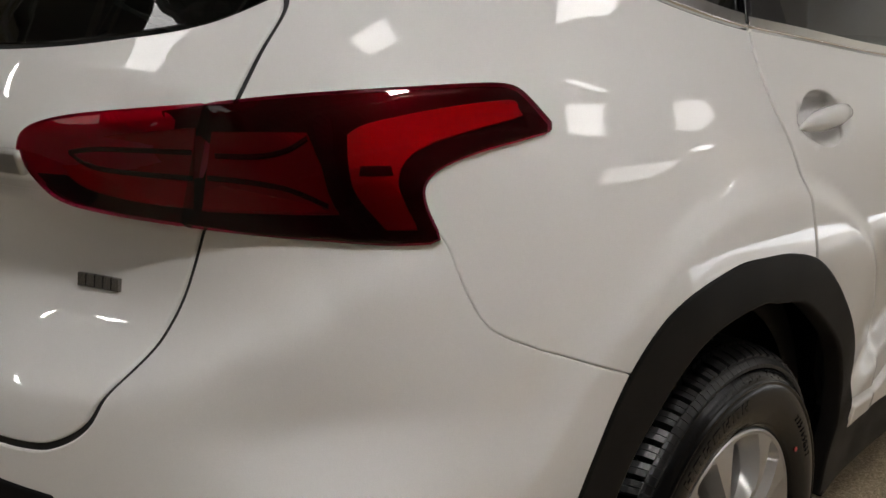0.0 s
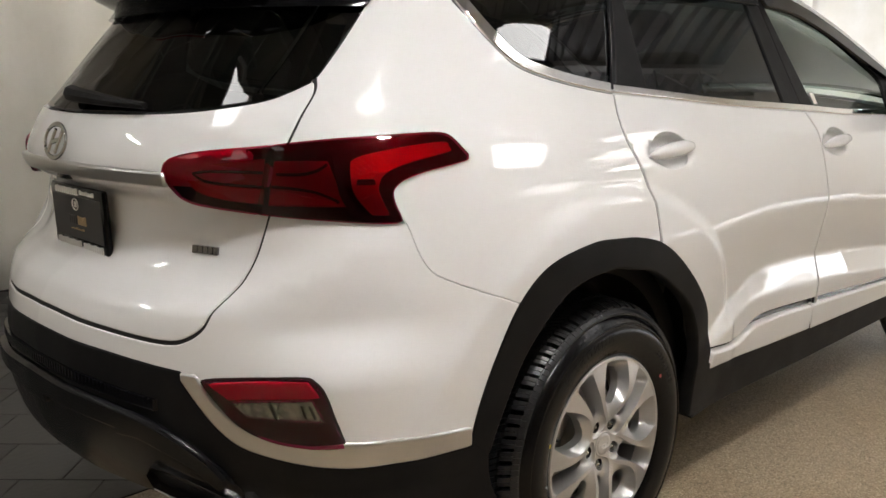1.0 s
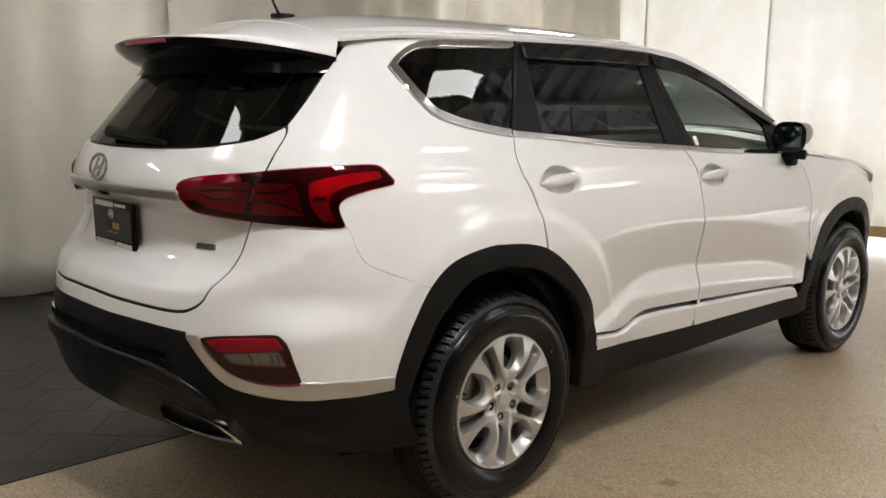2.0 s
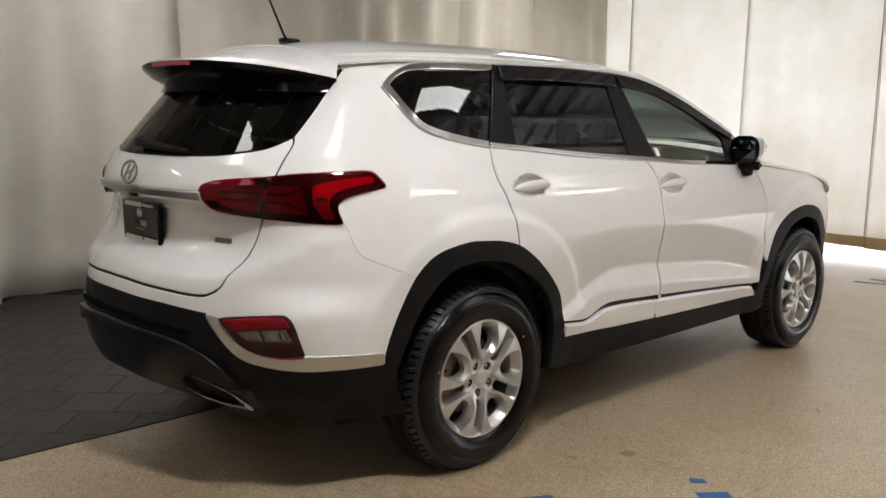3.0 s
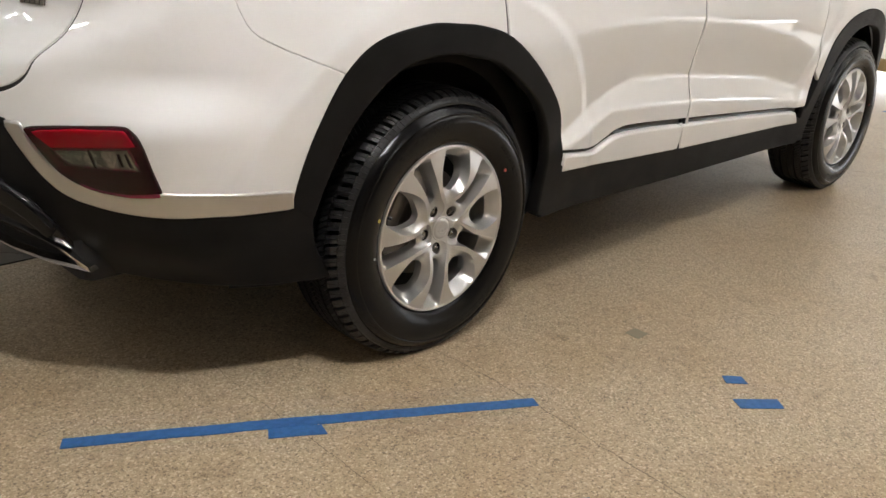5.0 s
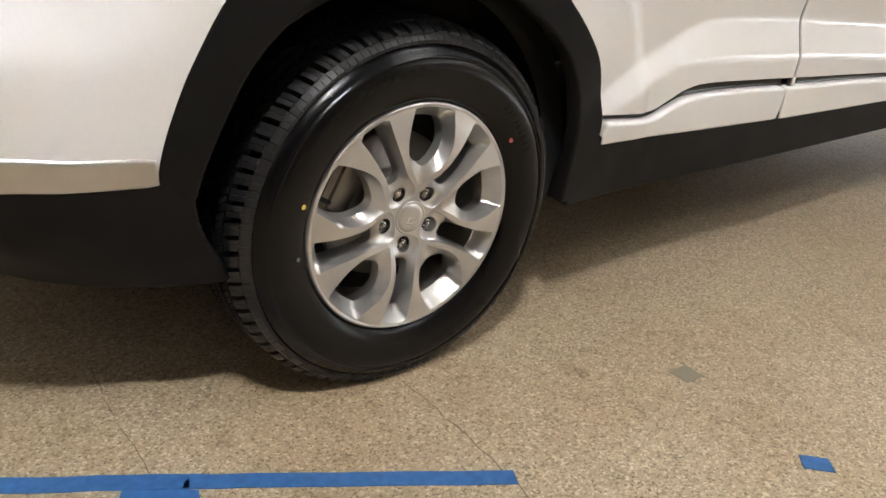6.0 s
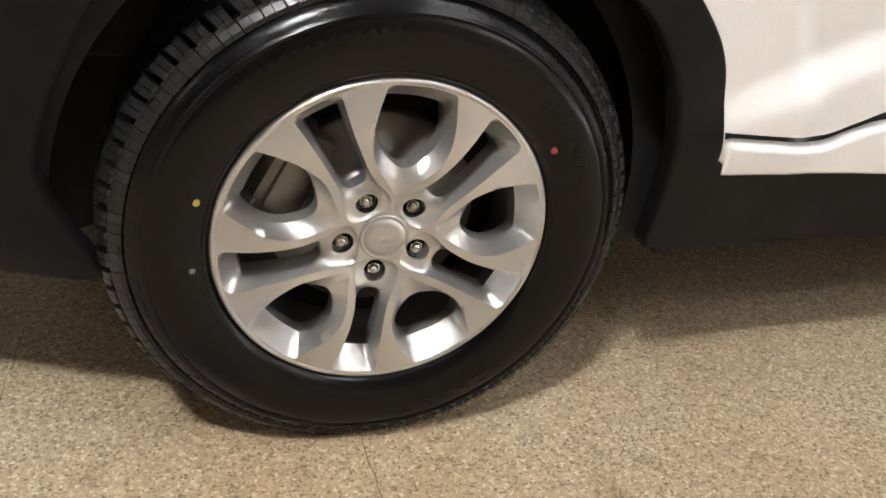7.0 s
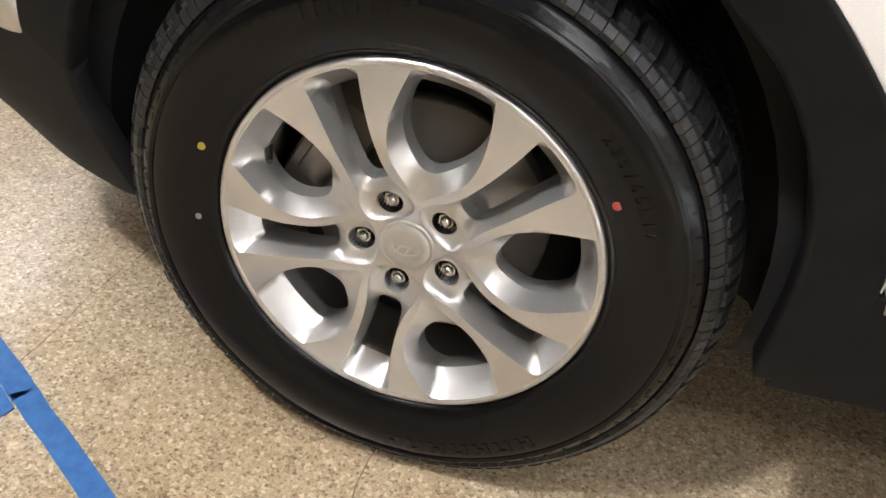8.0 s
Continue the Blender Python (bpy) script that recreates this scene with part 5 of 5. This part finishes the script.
def make_wheel():
    w = thing("wheel", "five twin-spoke silver alloy wheel with a black all-season tyre", "wheel", "wheels of the car")
    w["category"] = "wheel"
    v, f = revolve(tyre_profile(), 144)
    link_mesh("tyre", flattened(v), f, RUBBER, w, "black all-season tyre")
    tyre = w.children[0]
    # tread blocks
    verts, faces = [], []

    def block(a0, a1, pts, skew):
        """pts: (radius, along) across the block's top, and its foot."""
        k = len(verts)
        n = len(pts)
        for a in (a0, a1):
            for j, (r, y, rr) in enumerate(pts):
                s = skew * (j / (n - 1) - .5)
                for q in (r, rr):
                    verts.append((q * math.cos(a + s), y, q * math.sin(a + s)))
        for j in range(n - 1):
            p, q = k + 2 * j, k + 2 * n + 2 * j
            faces.append((p, p + 2, q + 2, q))
            faces.append((p + 1, p + 3, p + 2, p))
            faces.append((q, q + 2, q + 3, q + 1))
        faces.append((k, k + 2 * n, k + 2 * n + 1, k + 1))
        e = k + 2 * (n - 1)
        faces.append((e + 1, e + 2 * n + 1, e + 2 * n, e))
    N = 76
    rnd = random.Random(4)
    for side in (0, 1):
        m = (lambda y: y) if not side else (lambda y: .166 - y)
        for i in range(N):
            a = 2 * math.pi * i / N
            g = 2 * math.pi / N
            j = rnd.uniform(-.06, .06) * g
            block(a + .02 * g, a + .50 * g, [(.3440, m(-.0240), .338), (.3520, m(-.0175), .345), (.3555, m(-.0125), .350)], .06 * g)
            block(a + .53 * g, a + .97 * g, [(.3440, m(-.0240), .338), (.3520, m(-.0175), .345), (.3555, m(-.0125), .350)], .06 * g)
            block(a + .20 * g + j, a + .52 * g + j, [(.3585, m(-.0135), .340), (.3668, m(.000), .348), (.3710, m(.0145), .350)], .22 * g)
            block(a + .56 * g + j, a + .88 * g + j, [(.3585, m(-.0135), .340), (.3668, m(.000), .348), (.3710, m(.0145), .350)], .22 * g)
            block(a + .02 * g, a + .40 * g, [(.3715, m(.021), .355), (.3730, m(.046), .355)], .5 * g)
            block(a + .50 * g, a + .90 * g, [(.3715, m(.021), .355), (.3730, m(.046), .355)], .5 * g)
            block(a + .12 * g, a + .48 * g, [(.3730, m(.054), .355), (.3738, m(.079), .355)], -.5 * g)
            block(a + .60 * g, a + 1.0 * g, [(.3730, m(.054), .355), (.3738, m(.079), .355)], -.5 * g)
    ob = link_mesh("tread", flattened(verts), faces, TREAD, tyre, "blocky tread", smooth=False)
    # raised bars and ticks of the sidewall
    verts, faces = [], []

    def raised(r0, r1, d0, d1, lift=.0012):
        k = len(verts)
        n = max(1, round((d1 - d0) / 2))
        for i in range(n + 1):
            d = d0 + (d1 - d0) * i / n
            for r in (r0, r1):
                yy = wall(r)
                for o in (lift, -.001):
                    p = polar(r, d)
                    verts.append((p[0], yy - o, p[1]))
        for i in range(n):
            p = k + 4 * i
            faces.extend([(p, p + 2, p + 6, p + 4), (p + 1, p, p + 4, p + 5), (p + 2, p + 3, p + 7, p + 6)])
        faces.extend([(k, k + 1, k + 3, k + 2), (k + 4 * n, k + 4 * n + 2, k + 4 * n + 3, k + 4 * n + 1)])
    wall = spline([(.2365, -.0265), (.243, -.0320), (.257, -.0382), (.275, -.0435), (.292, -.0450), (.306, -.0430), (.3145, -.0395), (.322, -.0368), (.332, -.0292), (.343, -.0115)])
    for base in (112, 292):
        for k in range(7):
            d = base + 20 - 6 * k
            raised(.284, .302, d - 4.6, d - 3.2)
            raised(.284, .302, d - 1.6, d - .2)
            raised(.2975 if k % 2 else .291, .302 if k % 2 else .295, d - 3.2, d - 1.6)
    for k in range(72):
        raised(.327, .335, 5 * k + 1, 5 * k + 1.35, .0008)
        if k % 3:
            raised(.323, .326, 5 * k + 2, 5 * k + 3.6, .0006)
    for base, n in ((98, 9), (210, 14), (240, 12), (330, 10)):
        for k in range(n):
            raised(.247, .2505, base - 1.6 * k, base - 1.6 * k + .9, .0006)
    raised(.2415, .2425, 0, 360, .0008)
    tagged(link_mesh("sidewall_relief", verts, faces, RUBBER, tyre, smooth=False), "raised moulded sidewall marks", kind="stuff")
    for r, d, size, mat in ((.2585, 162.7, .0052, DOT_YELLOW), (.2582, 31.5, .0055, DOT_RED), (.2565, 185, .0042, DOT_GREY)):
        p = polar(r, d)
        bm = bmesh.new()
        bmesh.ops.create_cone(bm, cap_ends=True, segments=16, radius1=size, radius2=size * .9, depth=.0016, matrix=pose(p[0], wall(r) - .0004, p[1], 90))
        part("paint_dot", bm, mat, tyre, "small painted balance dot")
    # size marking
    for k, ch in enumerate("235/65R17"):
        cu = bpy.data.curves.new("size_marking", "FONT")
        cu.body, cu.size, cu.extrude, cu.align_x = ch, .019, .0008, "CENTER"
        src = new("size_marking", cu)
        me = bpy.data.meshes.new_from_object(src)
        bpy.data.objects.remove(src)
        d = 46.5 - 2.9 * k
        p = polar(.278, d)
        me.transform(pose(p[0], wall(.284) - .0006, p[1], 0, 0, 0) @ Matrix.Rotation(radians(90 - d), 4, "Y") @ pose(0, 0, 0, 90))
        me.materials.append(RUBBER)
        o = new("size_marking", me)
        o.parent = tyre
    bm = rim_face()
    bmesh.ops.remove_doubles(bm, verts=bm.verts, dist=.0006)
    bmesh.ops.dissolve_degenerate(bm, edges=bm.edges, dist=.0004)
    bmesh.ops.recalc_face_normals(bm, faces=bm.faces)
    for f in bm.faces:
        f.smooth = True
    me = bpy.data.meshes.new("rim")
    bm.to_mesh(me)
    bm.free()
    me.materials.append(ALLOY)
    rim = tagged(new("rim", me), "silver painted alloy rim")
    rim.parent = w
    v, f = revolve([(.2325, -.012), (.226, .0), (.2185, .004), (.2145, .02), (.213, .05), (.205, .09), (.205, .17), (.22, .19)], 96)
    link_mesh("barrel", v, f, ALLOY, rim)
    v, f = revolve([(.0, -.0185), (.020, -.0185), (.028, -.0178), (.0285, -.0166), (.0305, -.0166), (.0325, -.0180), (.0342, -.0165), (.0345, -.010)], 48)
    cap = link_mesh("centre_cap", v, f, ALLOY, rim, "silver centre cap")
    badge_oval(cap, pose(0, -.0185, 0, 0, 20, 90), .0165, .0105, .0014, ALLOY)
    for k in range(5):
        c = polar(.05715, AXIS + 36 + 72 * k)
        bm = bmesh.new()
        bmesh.ops.create_cone(bm, cap_ends=True, segments=6, radius1=.0098, radius2=.0098, depth=.018, matrix=pose(c[0], .004, c[1], 90))
        bmesh.ops.create_uvsphere(bm, u_segments=14, v_segments=8, radius=.0070, matrix=pose(c[0], -.0045, c[1]))
        part("wheel_nut", bm, NUT, rim, "chrome wheel nut in a shade-coloured seat")
        # the pocket's shade is put into the seat's dark colour
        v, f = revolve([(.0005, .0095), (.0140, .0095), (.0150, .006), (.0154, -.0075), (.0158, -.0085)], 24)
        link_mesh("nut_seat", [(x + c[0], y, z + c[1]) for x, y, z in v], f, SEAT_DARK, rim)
    v, f = revolve([(.055, .03), (.075, .03), (.08, .052), (.085, .060), (.150, .060), (.152, .064), (.152, .082), (.085, .085)], 64)
    link_mesh("brake_disc", v, f, DISC, w, "worn steel brake disc")
    p, q = polar(.2075, 161), polar(.186, 161)
    bm = bmesh.new()
    tube(bm, [(p[0], .030, p[1]), (p[0] * .97, .016, p[1] * .97), (q[0] * 1.02, -.004, q[1] * 1.02), (q[0], -.010, q[1])], lambda t: .0062 - .0022 * t, 10)
    part("valve", bm, TREAD, w, "black rubber tyre valve")
    bm = bmesh.new()
    box(bm, (-.075, .035, .10), (.075, .11, .175), .015, Matrix.Rotation(radians(-62), 4, "Y"))
    box(bm, (-.05, .025, .115), (.05, .05, .16), .012, Matrix.Rotation(radians(-62), 4, "Y"))
    part("brake_caliper", bm, material("cast_iron", (.26, .235, .21), .5, .6)[0], w, "weathered cast brake caliper")
    v, f = revolve([(0, .10), (.20, .10), (.203, .16)], 48)
    link_mesh("back_plate", v, f, DARK, w)
    return w


DOT_YELLOW = material("yellow_dot", (.48, .36, .06), .6)[0]
DOT_RED = material("red_dot", (.34, .05, .04), .6)[0]
DOT_GREY = material("grey_dot", (.18, .19, .19), .6)[0]
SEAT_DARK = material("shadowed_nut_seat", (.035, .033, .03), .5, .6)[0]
DISC = material("worn_disc_steel", (.24, .22, .20), .42, .75)[0]
NUT = material("nut_steel", (.55, .54, .52), .20, .95)[0]
wheel = make_wheel()
HUB_Y = .889
wheel.matrix_basis = pose(0, -HUB_Y, .355)
copy_thing(wheel, pose(2.765, -HUB_Y, .355, 0, 23, 0))
copy_thing(wheel, pose(0, HUB_Y, .355, 0, 0, 180))
copy_thing(wheel, pose(2.765, HUB_Y, .355, 0, 0, 180))


# ---- on the floor ----
def tape(a, b, width=.05, label="strip of blue masking tape stuck to the floor", seed=0):
    """A strip of tape: thin, slightly wavy, with torn ends."""
    rnd = random.Random(seed)
    n = max(3, int(math.dist(a, b) / .05))
    d = Vector((b[0] - a[0], b[1] - a[1])).normalized()
    s = Vector((-d.y, d.x))
    bm = bmesh.new()
    top = []
    for i in range(n + 1):
        t = i / n
        c = Vector((a[0] + (b[0] - a[0]) * t, a[1] + (b[1] - a[1]) * t)) + s * rnd.uniform(-.0015, .0015)
        e0, e1 = (rnd.uniform(-.006, .006), rnd.uniform(-.006, .006)) if i in (0, n) else (0, 0)
        top.append([bm.verts.new((*(c + s * width / 2 + d * e0), .0022)), bm.verts.new((*(c - s * width / 2 + d * e1), .0022))])
    for p, q in zip(top, top[1:]):
        bm.faces.new((p[0], p[1], q[1], q[0]))
    r = bmesh.ops.extrude_face_region(bm, geom=list(bm.faces))
    for v in [g for g in r["geom"] if isinstance(g, bmesh.types.BMVert)]:
        v.co.z = .0002
    return tagged(part("tape_strip", bm, TAPE, smooth=False), label, "tape", "tape marks on the floor")


tape((-.985, -.725), (-.50, -1.0), .038, seed=1)
tape((-.505, -.998), (-.015, -1.287), .036, seed=2)
tape((-.612, -.982), (-.50, -1.048), .04, "short overlapping piece of blue masking tape", seed=3)
tape((.40, -1.635), (.487, -1.708), .045, "short piece of blue masking tape", seed=4)
tape((.490, -1.545), (.535, -1.590), .04, "short piece of blue masking tape", seed=5)
tape((-.375, -1.55), (-.245, -1.635), .045, "short piece of blue masking tape", seed=6)
tape((.15, -1.985), (.225, -2.04), .05, "short piece of blue masking tape", seed=7)
tape((5.28, -.30), (5.36, -.62), .05, "far strip of blue masking tape", seed=8)
tape((5.50, -.35), (5.52, -.60), .05, "far strip of blue masking tape", seed=9)


def crack(pts, w, seed):
    rnd = random.Random(seed)
    line = bow(*pts, n=14)
    bm = bmesh.new()
    rows = []
    for i, p in enumerate(line):
        q = line[min(i + 1, len(line) - 1)]
        r = line[max(i - 1, 0)]
        d = Vector((q[0] - r[0], q[1] - r[1])).normalized()
        s = Vector((-d.y, d.x))
        c = Vector(p) + s * rnd.uniform(-.004, .004)
        k = w * rnd.uniform(.4, 1.1)
        rows.append([bm.verts.new((*(c + s * k), .0008)), bm.verts.new((*(c - s * k), .0008))])
    for a, b in zip(rows, rows[1:]):
        bm.faces.new((a[0], a[1], b[1], b[0]))
    part("crack", bm, CRACK, floor, smooth=False)


CRACK = material("dirt_filled_crack", (.13, .10, .07), .8)[0]
crack([(.0, -.60), (-.01, -.9), (-.02, -1.28), (-.07, -1.75), (-.10, -2.6), (-.12, -4.0)], .0013, 1)
crack([(-.53, -.55), (-.546, -.776), (-.553, -1.166), (-.60, -1.9)], .0008, 2)
crack([(3.0, .9), (3.5, -.1), (3.88, -.59), (4.05, -1.2), (4.2, -2.5)], .003, 3)
crack([(2.95, -.55), (3.55, -1.17), (4.4, -1.6)], .002, 4)
bm = bmesh.new()
box(bm, (.518, -1.255, .0002), (.572, -1.205, .0015), 0, None)
tagged(part("tape_residue", bm, material("tape_residue", (.24, .22, .16), .6)[0], smooth=False), "faded grey square of old tape residue on terrazzo", "tape residue")
